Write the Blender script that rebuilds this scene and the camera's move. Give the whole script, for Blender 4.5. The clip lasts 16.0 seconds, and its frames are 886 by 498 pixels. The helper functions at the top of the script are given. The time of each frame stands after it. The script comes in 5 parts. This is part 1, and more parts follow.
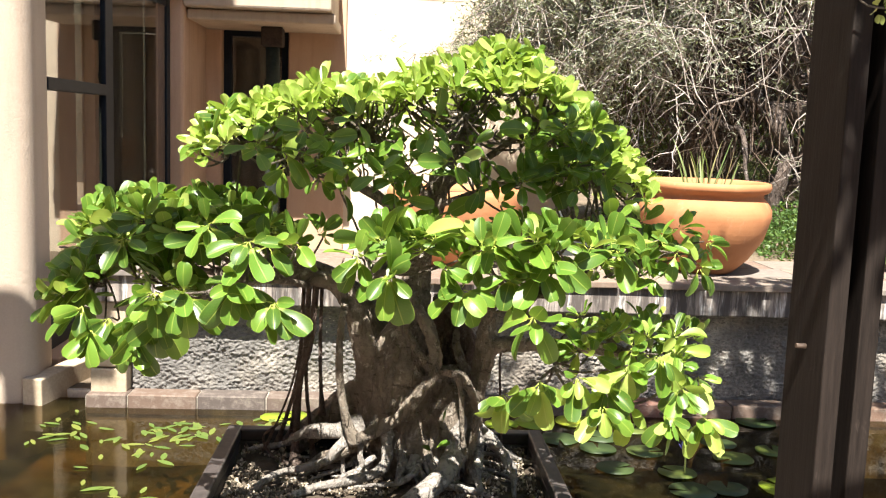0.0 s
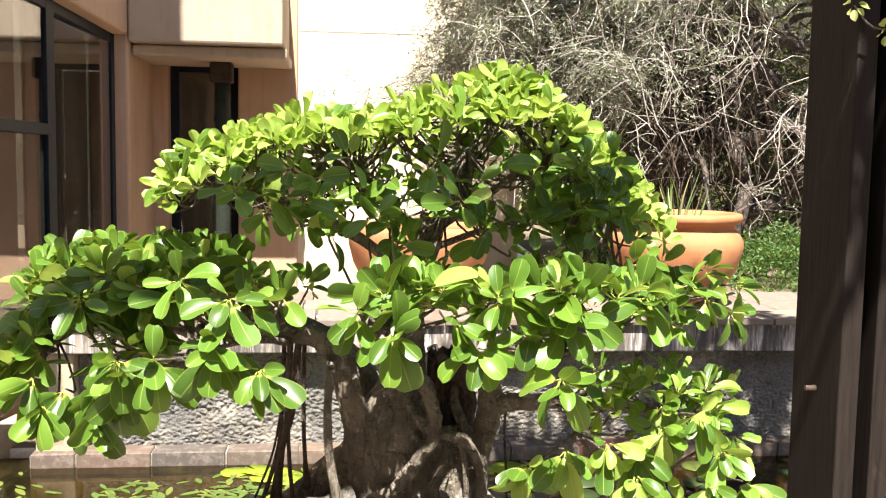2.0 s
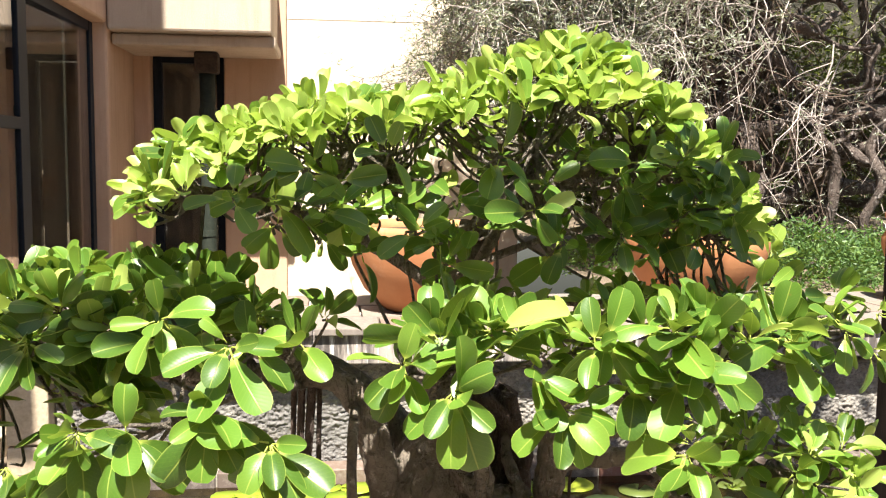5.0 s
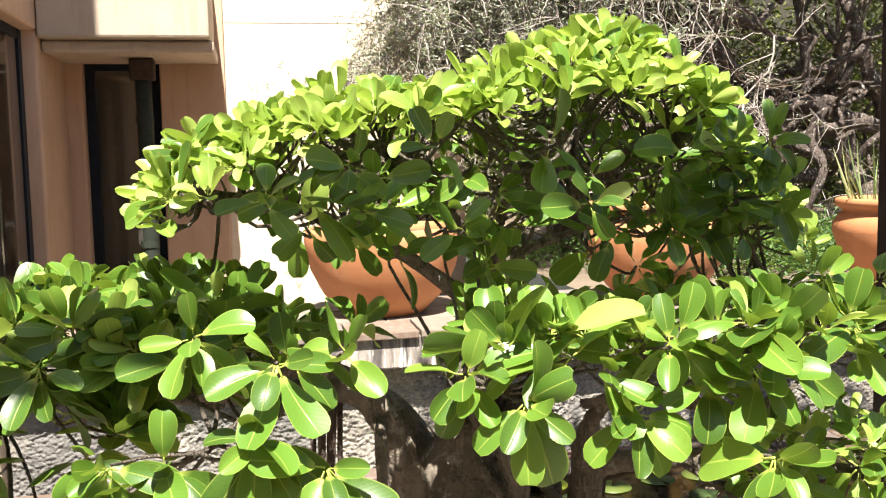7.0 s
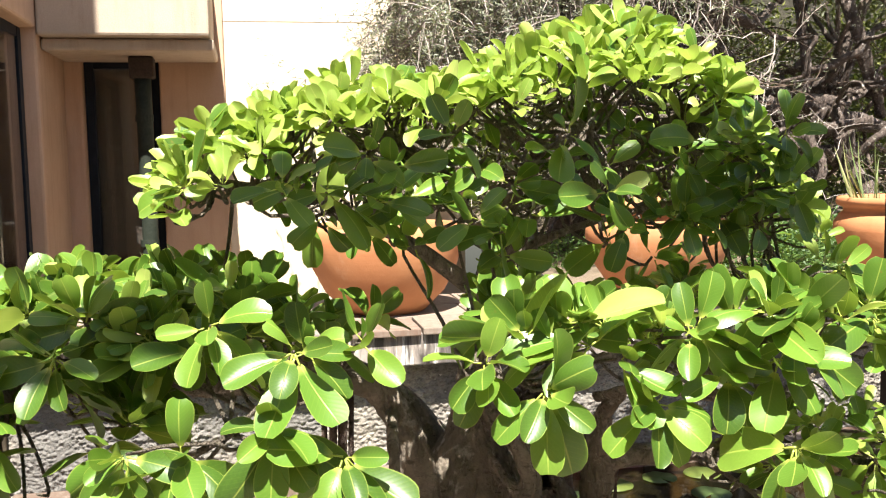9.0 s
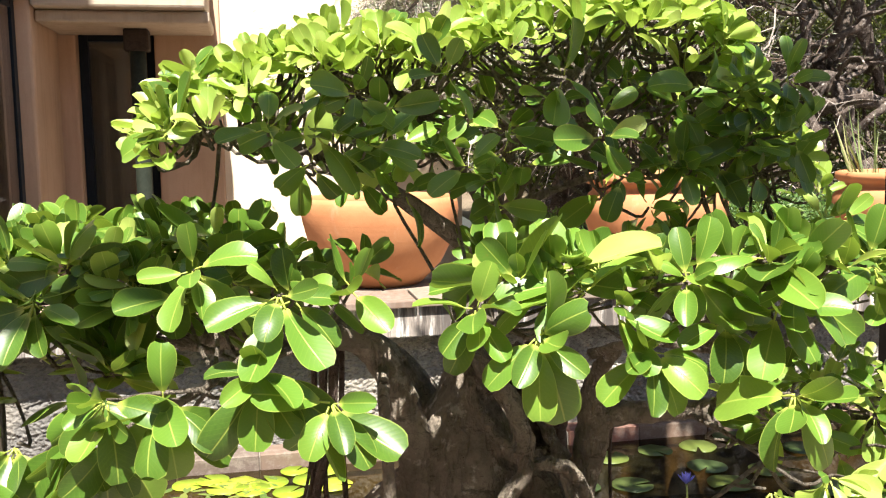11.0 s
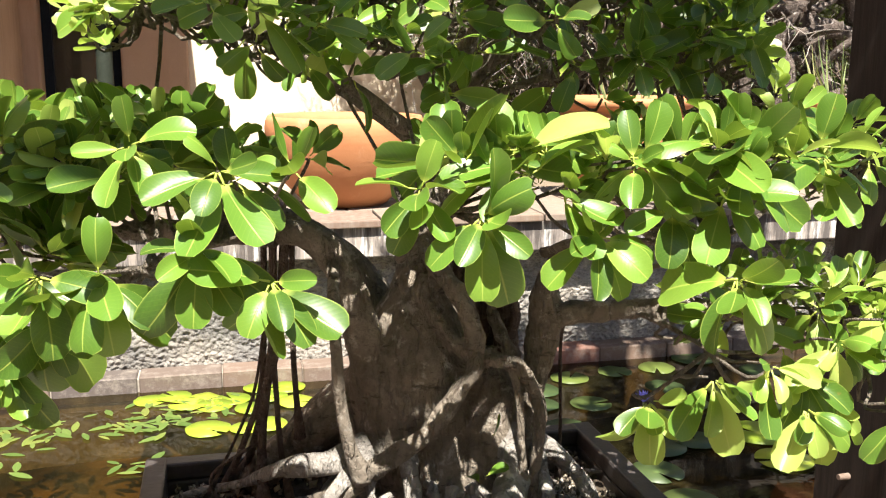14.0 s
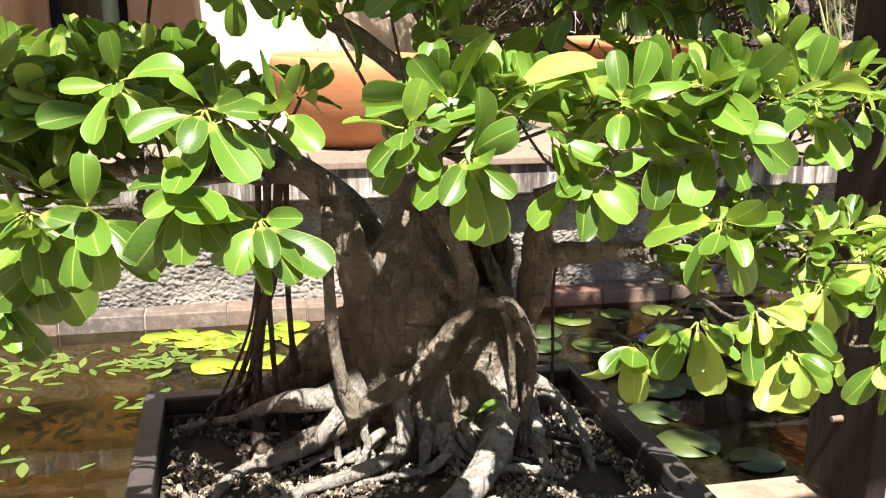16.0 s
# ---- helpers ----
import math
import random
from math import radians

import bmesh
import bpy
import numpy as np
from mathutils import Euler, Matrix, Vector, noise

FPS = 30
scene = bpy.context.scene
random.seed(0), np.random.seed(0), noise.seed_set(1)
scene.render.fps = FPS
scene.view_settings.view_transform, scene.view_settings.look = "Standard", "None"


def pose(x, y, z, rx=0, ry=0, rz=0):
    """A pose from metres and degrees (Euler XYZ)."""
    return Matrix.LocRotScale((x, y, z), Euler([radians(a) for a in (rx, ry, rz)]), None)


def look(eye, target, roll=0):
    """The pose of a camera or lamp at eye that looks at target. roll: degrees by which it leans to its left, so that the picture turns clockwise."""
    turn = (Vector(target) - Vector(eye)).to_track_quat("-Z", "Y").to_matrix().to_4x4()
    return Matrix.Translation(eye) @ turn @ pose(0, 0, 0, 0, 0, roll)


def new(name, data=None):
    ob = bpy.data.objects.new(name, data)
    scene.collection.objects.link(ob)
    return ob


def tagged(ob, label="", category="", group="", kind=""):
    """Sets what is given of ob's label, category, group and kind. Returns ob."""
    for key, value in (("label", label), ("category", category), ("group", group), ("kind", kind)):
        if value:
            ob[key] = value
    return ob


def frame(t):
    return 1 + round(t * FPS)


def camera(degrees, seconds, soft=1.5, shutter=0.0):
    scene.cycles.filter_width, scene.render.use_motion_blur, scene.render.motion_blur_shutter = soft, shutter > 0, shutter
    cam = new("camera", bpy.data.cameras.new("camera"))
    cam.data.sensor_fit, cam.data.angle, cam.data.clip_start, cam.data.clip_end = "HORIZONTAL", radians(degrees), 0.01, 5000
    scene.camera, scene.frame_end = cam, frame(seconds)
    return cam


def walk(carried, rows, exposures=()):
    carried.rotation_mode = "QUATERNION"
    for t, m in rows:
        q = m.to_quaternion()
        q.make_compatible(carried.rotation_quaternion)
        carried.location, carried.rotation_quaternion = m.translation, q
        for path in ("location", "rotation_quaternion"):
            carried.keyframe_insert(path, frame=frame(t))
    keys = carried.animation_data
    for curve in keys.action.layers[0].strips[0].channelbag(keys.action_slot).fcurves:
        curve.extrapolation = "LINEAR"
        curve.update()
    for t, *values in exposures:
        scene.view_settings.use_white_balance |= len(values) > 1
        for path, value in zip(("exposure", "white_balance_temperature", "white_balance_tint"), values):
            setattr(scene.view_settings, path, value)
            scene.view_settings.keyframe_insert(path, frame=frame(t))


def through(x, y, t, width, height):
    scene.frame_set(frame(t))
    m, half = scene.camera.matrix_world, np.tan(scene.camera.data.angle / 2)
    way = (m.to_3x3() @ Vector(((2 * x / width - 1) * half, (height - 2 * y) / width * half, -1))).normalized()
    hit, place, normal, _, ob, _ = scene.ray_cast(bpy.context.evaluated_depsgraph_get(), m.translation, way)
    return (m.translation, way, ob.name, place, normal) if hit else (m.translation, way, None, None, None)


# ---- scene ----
cam = camera(50.0, 16.0, 1.15)
PATH = [
    (0, (0.191, 0.609, 1.408), (0.303, 2.589, 1.152), 2.0),
    (0.5, (0.186, 0.615, 1.394), (0.312, 2.598, 1.167), 1.9),
    (1, (0.161, 0.641, 1.4), (0.3, 2.626, 1.199), 1.5),
    (1.5, (0.126, 0.712, 1.405), (0.292, 2.696, 1.215), 1.1),
    (2, (0.114, 0.807, 1.409), (0.334, 2.786, 1.226), 1.0),
    (2.5, (0.149, 0.931, 1.417), (0.351, 2.912, 1.224), 0.6),
    (3, (0.129, 1.038, 1.415), (0.27, 3.022, 1.21), 0.5),
    (5.5, (0.023, 1.204, 1.41), (0.291, 3.176, 1.214), 0.5),
    (6, (-0.026, 1.251, 1.409), (0.248, 3.222, 1.212), -0.2),
    (6.5, (-0.047, 1.258, 1.409), (0.287, 3.22, 1.212), -0.9),
    (7, (-0.05, 1.261, 1.402), (0.336, 3.213, 1.209), -1.1),
    (7.5, (-0.057, 1.263, 1.4), (0.374, 3.206, 1.207), -1.4),
    (8, (-0.067, 1.264, 1.396), (0.376, 3.205, 1.204), -1.3),
    (8.5, (-0.069, 1.263, 1.394), (0.347, 3.211, 1.206), -1.1),
    (9, (-0.069, 1.27, 1.39), (0.323, 3.222, 1.198), -1.0),
    (11.5, (-0.054, 1.294, 1.341), (0.345, 3.238, 1.086), -0.6),
    (12, (-0.049, 1.298, 1.331), (0.367, 3.234, 1.049), -0.4),
    (12.5, (-0.043, 1.302, 1.326), (0.392, 3.229, 1.014), -0.2),
    (13, (-0.038, 1.307, 1.316), (0.411, 3.226, 0.974), -0.2),
    (13.5, (-0.036, 1.309, 1.302), (0.419, 3.224, 0.949), 0.1),
    (14, (-0.034, 1.293, 1.304), (0.417, 3.205, 0.928), 0.3),
    (14.5, (-0.029, 1.278, 1.302), (0.414, 3.187, 0.901), 0.2),
    (15, (-0.022, 1.278, 1.298), (0.416, 3.18, 0.861), -0.2),
    (15.5, (-0.015, 1.28, 1.3), (0.416, 3.175, 0.828), -0.3),
    (16, (-0.015, 1.281, 1.303), (0.412, 3.171, 0.808), 0.7),
]
walk(cam, [(t, look(eye, target, roll)) for t, eye, target, roll in PATH])

# ---- light ----
SUN = Vector((-0.065, -0.485, 0.873)).normalized()          # towards the sun
world = bpy.data.worlds.new("world")
scene.world = world
world.use_nodes = True
wn = world.node_tree.nodes
sky = wn.new("ShaderNodeTexSky")
sky.sky_type, sky.sun_disc = "NISHITA", False
sky.sun_elevation = math.asin(SUN.z)
sky.sun_rotation = math.atan2(SUN.x, SUN.y)
wn["Background"].inputs[1].default_value = 0.048
world.node_tree.links.new(sky.outputs[0], wn["Background"].inputs[0])
sun = new("sun", bpy.data.lights.new("sun", "SUN"))
sun.data.energy, sun.data.angle, sun.data.color = 5.15, radians(0.45), (1.0, 0.95, 0.86)
sun.matrix_world = look(SUN * 30, (0, 0, 0))
scene.view_settings.exposure = 1.88


# ---- materials ----
class Mat:
    """A node material built in a few calls."""

    def __init__(self, name, rough=0.7, spec=0.35, metal=0.0):
        self.m = bpy.data.materials.new(name)
        self.m.use_nodes = True
        self.nt = self.m.node_tree
        self.p = self.nt.nodes["Principled BSDF"]
        self.p.inputs["Roughness"].default_value = rough
        self.p.inputs["Specular IOR Level"].default_value = spec
        self.p.inputs["Metallic"].default_value = metal
        self.coord = self.nt.nodes.new("ShaderNodeTexCoord")

    def node(self, kind):
        return self.nt.nodes.new(kind)

    def link(self, a, b):
        self.nt.links.new(a, b)

    def where(self, scale=(1, 1, 1), kind="Object"):
        n = self.node("ShaderNodeMapping")
        n.inputs["Scale"].default_value = scale
        self.link(self.coord.outputs[kind], n.inputs[0])
        return n.outputs[0]

    def noise(self, scale, detail=6, rough=0.6, stretch=(1, 1, 1), kind="Object"):
        n = self.node("ShaderNodeTexNoise")
        n.inputs["Scale"].default_value, n.inputs["Detail"].default_value = scale, detail
        n.inputs["Roughness"].default_value = rough
        self.link(self.where(stretch, kind), n.inputs["Vector"])
        return n.outputs["Fac"]

    def ramp(self, fac, *stops):
        n = self.node("ShaderNodeValToRGB")
        r = n.color_ramp
        while len(r.elements) < len(stops):
            r.elements.new(0.5)
        for e, (at, c) in zip(r.elements, stops):
            e.position, e.color = at, (*(c if isinstance(c, tuple) else (c, c, c)), 1)
        self.link(fac, n.inputs[0])
        return n.outputs[0]

    def mix(self, fac, a, b, how="MIX"):
        n = self.node("ShaderNodeMix")
        n.data_type, n.blend_type = "RGBA", how
        for k, v in ((0, fac), (6, a), (7, b)):
            sock = n.inputs[k]
            if isinstance(v, (int, float)):
                sock.default_value = (v, v, v, 1) if k else v
            elif isinstance(v, tuple):
                sock.default_value = (*v, 1)
            else:
                self.link(v, sock)
        return n.outputs[2]

    def math(self, how, a, b=0.0):
        n = self.node("ShaderNodeMath")
        n.operation = how
        for sock, v in zip(n.inputs, (a, b)):
            if isinstance(v, (int, float)):
                sock.default_value = v
            else:
                self.link(v, sock)
        return n.outputs[0]

    def random(self):
        """A number of its own for each object and each loose island."""
        o, g = self.node("ShaderNodeObjectInfo"), self.node("ShaderNodeNewGeometry")
        return self.math("FRACT", self.math("ADD", o.outputs["Random"], g.outputs["Random Per Island"]))

    def color(self, c):
        if isinstance(c, tuple):
            self.p.inputs["Base Color"].default_value = (*c, 1)
        else:
            self.link(c, self.p.inputs["Base Color"])
        return self

    def rough(self, c):
        self.link(c, self.p.inputs["Roughness"])
        return self

    def bump(self, height, strength=0.4, distance=0.01):
        n = self.node("ShaderNodeBump")
        n.inputs["Strength"].default_value, n.inputs["Distance"].default_value = strength, distance
        self.link(height, n.inputs["Height"])
        self.link(n.outputs[0], self.p.inputs["Normal"])
        return self


def plain(name, a, b, scale=8, rough=0.75, bump=0.3, dist=0.005, stretch=(1, 1, 1), fine=60, spec=0.3):
    """Two tones in large patches, and finer grain over them."""
    m = Mat(name, rough, spec)
    big, small = m.noise(scale, 5, 0.6, stretch), m.noise(fine, 4, 0.65, stretch)
    base = m.ramp(big, (0.3, a), (0.7, b))
    m.color(m.mix(0.28, base, m.ramp(small, (0.3, tuple(v * 0.55 for v in a)), (0.7, tuple(min(1, v * 1.35) for v in b)))))
    m.bump(m.math("ADD", small, m.math("MULTIPLY", big, 0.6)), bump, dist)
    return m.m


def leaf_material(name, dark, light, young, vein, gloss=0.42, through=0.28):
    """A leathery leaf, that lets light through; its midrib runs along the uv map."""
    m = Mat(name, gloss, 0.42)
    uv = m.node("ShaderNodeUVMap")
    sep = m.node("ShaderNodeSeparateXYZ")
    m.link(uv.outputs[0], sep.inputs[0])
    across = m.math("ABSOLUTE", m.math("SUBTRACT", sep.outputs[0], 0.5))
    r = m.random()
    body = m.ramp(r, (0.0, dark), (0.62, light), (0.9, young), (1.0, young))
    body = m.mix(m.ramp(m.noise(28, 4), (0.35, 0.0), (0.7, 0.35)), body, light)
    spots = m.ramp(m.noise(95, 2, 0.5), (0.70, 0.0), (0.76, 0.55))
    body = m.mix(spots, body, (0.16, 0.13, 0.03))
    # side veins slant from the midrib
    side = m.math("SINE", m.math("MULTIPLY", m.math("SUBTRACT", sep.outputs[1], m.math("MULTIPLY", across, 0.45)), 75.0))
    body = m.mix(m.math("MULTIPLY", m.ramp(side, (0.8, 0.0), (1.0, 1.0)), 0.05), body, vein)
    rib = m.ramp(across, (0.008, 1.0), (0.030, 0.0))
    edge = m.ramp(across, (0.465, 0.0), (0.495, 0.9))
    body = m.mix(m.math("MULTIPLY", m.math("MAXIMUM", rib, edge), 0.45), body, vein)
    body = m.mix(m.ramp(sep.outputs[1], (0.02, 0.75), (0.16, 0.0)), body, vein)
    m.color(body)
    m.bump(m.math("ADD", m.math("MULTIPLY", rib, -0.6), m.math("MULTIPLY", side, 0.03)), 0.25, 0.0015)
    t = m.node("ShaderNodeBsdfTranslucent")
    m.link(m.mix(0.5, body, (0.40, 0.54, 0.05)), t.inputs[0])
    mixer = m.node("ShaderNodeMixShader")
    mixer.inputs[0].default_value = through
    m.link(m.p.outputs[0], mixer.inputs[1])
    m.link(t.outputs[0], mixer.inputs[2])
    m.link(mixer.outputs[0], m.nt.nodes["Material Output"].inputs[0])
    return m.m


def water_material():
    """Murky pond water: it lets part of the light down to the bottom and mirrors at low angles."""
    m = Mat("pond_water", 0.02)
    tr, gl, fr, murk = m.node("ShaderNodeBsdfTransparent"), m.node("ShaderNodeBsdfGlossy"), m.node("ShaderNodeFresnel"), m.node("ShaderNodeBsdfDiffuse")
    tr.inputs[0].default_value = (0.66, 0.52, 0.28, 1)
    m.link(m.ramp(m.noise(5.5, 7, 0.65), (0.35, (0.006, 0.006, 0.003)), (0.55, (0.019, 0.016, 0.006)), (0.75, (0.058, 0.042, 0.015))), murk.inputs[0])
    gl.inputs["Roughness"].default_value = 0.03
    fr.inputs[0].default_value = 1.33
    b = m.node("ShaderNodeBump")
    b.inputs["Strength"].default_value, b.inputs["Distance"].default_value = 0.10, 0.008
    m.link(m.noise(7, 3), b.inputs["Height"])
    m.link(b.outputs[0], gl.inputs["Normal"])
    m.link(b.outputs[0], fr.inputs["Normal"])
    body, mixer = m.node("ShaderNodeMixShader"), m.node("ShaderNodeMixShader")
    body.inputs[0].default_value = 0.5
    m.link(tr.outputs[0], body.inputs[1])
    m.link(murk.outputs[0], body.inputs[2])
    m.link(fr.outputs[0], mixer.inputs[0])
    m.link(body.outputs[0], mixer.inputs[1])
    m.link(gl.outputs[0], mixer.inputs[2])
    m.link(mixer.outputs[0], m.nt.nodes["Material Output"].inputs[0])
    return m.m


def glass_material():
    m = Mat("window_glass", 0.01)
    tr, gl, lw = m.node("ShaderNodeBsdfTransparent"), m.node("ShaderNodeBsdfGlossy"), m.node("ShaderNodeLayerWeight")
    tr.inputs[0].default_value = (0.88, 0.89, 0.87, 1)
    gl.inputs["Roughness"].default_value = 0.015
    mixer = m.node("ShaderNodeMixShader")
    m.link(m.math("ADD", m.math("MULTIPLY", m.math("POWER", lw.outputs["Facing"], 3.0), 0.95), 0.06), mixer.inputs[0])
    m.link(tr.outputs[0], mixer.inputs[1])
    m.link(gl.outputs[0], mixer.inputs[2])
    m.link(mixer.outputs[0], m.nt.nodes["Material Output"].inputs[0])
    return m.m


def stucco(name, a, b, stain):
    m = Mat(name, 0.88, 0.2)
    big, fine = m.noise(1.6, 6, 0.6), m.noise(90, 5, 0.7)
    base = m.ramp(big, (0.3, a), (0.7, b))
    runs = m.ramp(m.noise(3.5, 5, 0.65, (4, 4, 0.45)), (0.5, 0.0), (0.75, 0.5))
    base = m.mix(runs, base, stain)
    m.color(m.mix(0.15, base, m.ramp(fine, (0.3, tuple(v * 0.6 for v in a)), (0.7, b))))
    m.bump(m.math("ADD", fine, m.math("MULTIPLY", m.noise(14, 4), 1.2)), 0.35, 0.006)
    return m.m


def slate_material(name):
    m = Mat(name, 0.72, 0.3)
    r = m.random()
    base = m.ramp(r, (0.0, (0.155, 0.10, 0.075)), (0.3, (0.21, 0.155, 0.115)), (0.6, (0.165, 0.145, 0.13)), (0.85, (0.235, 0.185, 0.14)), (1.0, (0.19, 0.11, 0.085)))
    n = m.noise(9, 7, 0.65)
    base = m.mix(m.ramp(n, (0.4, 0.0), (0.7, 0.6)), base, (0.28, 0.245, 0.205))
    dark = m.ramp(m.noise(26, 5, 0.7), (0.58, 0.0), (0.72, 0.55))
    m.color(m.mix(dark, base, (0.10, 0.085, 0.075)))
    m.bump(m.math("ADD", n, m.math("MULTIPLY", m.noise(70, 4), 0.4)), 0.5, 0.006)
    return m.m


def wood_material(name, a, b):
    m = Mat(name, 0.7, 0.16)
    g = m.noise(14, 7, 0.7, (6, 6, 0.35))
    base = m.ramp(g, (0.3, a), (0.72, b))
    worn = m.ramp(m.noise(5, 6, 0.7, (3, 3, 0.8)), (0.64, 0.0), (0.76, 0.4))
    m.color(m.mix(worn, base, (0.12, 0.095, 0.08)))
    m.bump(g, 0.4, 0.003)
    return m.m


def bark_material(name, a, b, pale, scale=1.0, relief=0.014):
    m = Mat(name, 0.85, 0.2)
    n1, n2 = m.noise(11 * scale, 8, 0.7), m.noise(75 * scale, 7, 0.75)
    cracks = m.ramp(m.noise(30 * scale, 4, 0.6, (1, 1, 0.35)), (0.44, 0.0), (0.5, 1.0), (0.56, 0.0))
    base = m.ramp(n1, (0.3, a), (0.68, b))
    lichen = m.ramp(m.noise(34 * scale, 5, 0.65), (0.57, 0.0), (0.65, 0.48))
    base = m.mix(lichen, base, pale)
    base = m.mix(m.ramp(n2, (0.50, 0.0), (0.70, 0.5)), base, tuple(v * 0.4 for v in a))
    base = m.mix(m.ramp(m.noise(26 * scale, 6, 0.7, (1, 1, 3.2)), (0.60, 0.0), (0.66, 0.6)), base, tuple(v * 0.35 for v in a))
    m.color(m.mix(m.math("MULTIPLY", cracks, m.ramp(n1, (0.4, 0.0), (0.6, 0.4))), base, tuple(v * 0.3 for v in a)))
    m.bump(m.math("ADD", m.math("MULTIPLY", n1, 1.0), m.math("SUBTRACT", n2, m.math("MULTIPLY", cracks, 0.5))), 1.0, relief)
    return m.m


def rough_wall_material():
    m = Mat("hammered_wall", 0.9, 0.2)
    n = m.noise(4, 7, 0.65)
    f = m.noise(85, 6, 0.7, (0.7, 1, 1.4))
    base = m.ramp(n, (0.3, (0.19, 0.165, 0.138)), (0.5, (0.285, 0.257, 0.22)), (0.7, (0.50, 0.455, 0.39)))
    grime = m.ramp(m.noise(1.9, 7, 0.7, (1, 1, 0.7)), (0.43, 0.0), (0.55, 0.84))
    base = m.mix(grime, base, (0.15, 0.145, 0.14))
    m.color(m.mix(m.ramp(f, (0.48, 0.0), (0.66, 0.75)), base, (0.09, 0.08, 0.07)))
    m.bump(f, 0.9, 0.008)
    return m.m


def fascia_material():
    """Concrete edge with white lime runs and dark weathering."""
    m = Mat("stained_concrete", 0.85, 0.25)
    n = m.noise(4, 6, 0.65)
    base = m.ramp(n, (0.35, (0.20, 0.17, 0.15)), (0.65, (0.38, 0.33, 0.29)))
    runs = m.ramp(m.noise(9, 6, 0.7, (3.2, 1, 0.35)), (0.52, 0.0), (0.62, 0.95))
    base = m.mix(runs, base, (0.78, 0.76, 0.72))
    dark = m.ramp(m.noise(6, 5, 0.7, (3, 1, 0.3)), (0.44, 0.0), (0.55, 0.9))
    m.color(m.mix(dark, base, (0.07, 0.06, 0.055)))
    m.bump(m.noise(50, 5), 0.4, 0.005)
    return m.m


def terracotta_material():
    m = Mat("terracotta", 0.75, 0.3)
    n = m.noise(3.5, 5, 0.6)
    base = m.ramp(n, (0.3, (0.37, 0.145, 0.060)), (0.7, (0.49, 0.225, 0.10)))
    bloom = m.ramp(m.noise(7, 6, 0.7, (1, 1, 0.5)), (0.60, 0.0), (0.78, 0.3))
    base = m.mix(bloom, base, (0.62, 0.44, 0.32))
    m.color(base)
    m.bump(m.math("ADD", m.noise(60, 4), m.math("MULTIPLY", m.noise(3, 2, 0.5, (0.2, 0.2, 18)), 0.8)), 0.25, 0.004)
    return m.m


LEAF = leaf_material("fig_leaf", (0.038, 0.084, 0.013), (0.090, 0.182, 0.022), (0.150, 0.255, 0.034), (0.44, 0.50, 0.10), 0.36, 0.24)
# yellow-green of young leaves, made brighter to carry sunlight in the colour
YOUNG_SUN = leaf_material("young_sunlit_fig_leaf", (0.20, 0.31, 0.052), (0.31, 0.425, 0.085), (0.42, 0.51, 0.135), (0.54, 0.58, 0.18), 0.38, 0.42)
BARK = bark_material("fig_bark", (0.13, 0.104, 0.078), (0.36, 0.305, 0.245), (0.68, 0.62, 0.54))
ROOTBARK = bark_material("silver_root_bark", (0.17, 0.152, 0.134), (0.42, 0.385, 0.345), (0.80, 0.76, 0.70), 1.0, 0.008)
TWIG = bark_material("fig_twig", (0.17, 0.14, 0.11), (0.32, 0.27, 0.215), (0.46, 0.41, 0.35), 3)
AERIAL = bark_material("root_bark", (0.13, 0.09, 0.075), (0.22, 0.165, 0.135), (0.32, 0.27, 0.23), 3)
STUCCO = stucco("earth_stucco", (0.47, 0.31, 0.21), (0.57, 0.39, 0.28), (0.36, 0.23, 0.15))
# pale tones that carry the sunlight on the wall beyond the canopy's shadow
SUN_PALE = stucco("pale_stucco", (0.70, 0.60, 0.47), (0.80, 0.71, 0.57), (0.52, 0.42, 0.30))
SUN_CREAM = stucco("cream_stucco", (0.60, 0.495, 0.375), (0.70, 0.595, 0.465), (0.50, 0.395, 0.28))
CANOPY = stucco("tan_stucco", (0.42, 0.34, 0.265), (0.50, 0.405, 0.32), (0.27, 0.20, 0.14))
PALE = stucco("column_stucco", (0.42, 0.34, 0.27), (0.50, 0.41, 0.33), (0.34, 0.26, 0.20))
SLATE = slate_material("slate")
MORTAR = plain("mortar", (0.45, 0.40, 0.34), (0.60, 0.55, 0.48), 20)
PATHBED = plain("sandy_path_bed", (0.24, 0.19, 0.145), (0.40, 0.335, 0.265), 9, 0.9, 0.5)
ROUGHWALL = rough_wall_material()
FASCIA = fascia_material()
TERRACOTTA = terracotta_material()
POST = wood_material("dark_stained_timber", (0.009, 0.0067, 0.0055), (0.028, 0.021, 0.0175))
FRAME = plain("dark_blue_paint", (0.006, 0.009, 0.014), (0.012, 0.016, 0.024), 12, 0.5, 0.1, spec=0.15)
GLASS = glass_material()
WATER = water_material()
mud = Mat("pond_mud", 0.9, 0.2)
silt = mud.ramp(mud.noise(2.6, 6, 0.6), (0.36, (0.022, 0.016, 0.007)), (0.52, (0.085, 0.054, 0.017)), (0.70, (0.25, 0.15, 0.045)))
# darker towards the right: the shade over the lily side, put into colour
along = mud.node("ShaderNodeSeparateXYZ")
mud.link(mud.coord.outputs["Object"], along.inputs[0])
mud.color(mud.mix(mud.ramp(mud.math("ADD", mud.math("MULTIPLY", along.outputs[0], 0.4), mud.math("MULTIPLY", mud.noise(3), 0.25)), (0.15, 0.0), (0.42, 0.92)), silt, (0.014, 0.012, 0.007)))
mud.bump(mud.noise(20), 0.6, 0.02)
MUD = mud.m
TRAY = plain("dark_glazed_clay", (0.030, 0.026, 0.026), (0.065, 0.055, 0.052), 18, 0.45, 0.2)
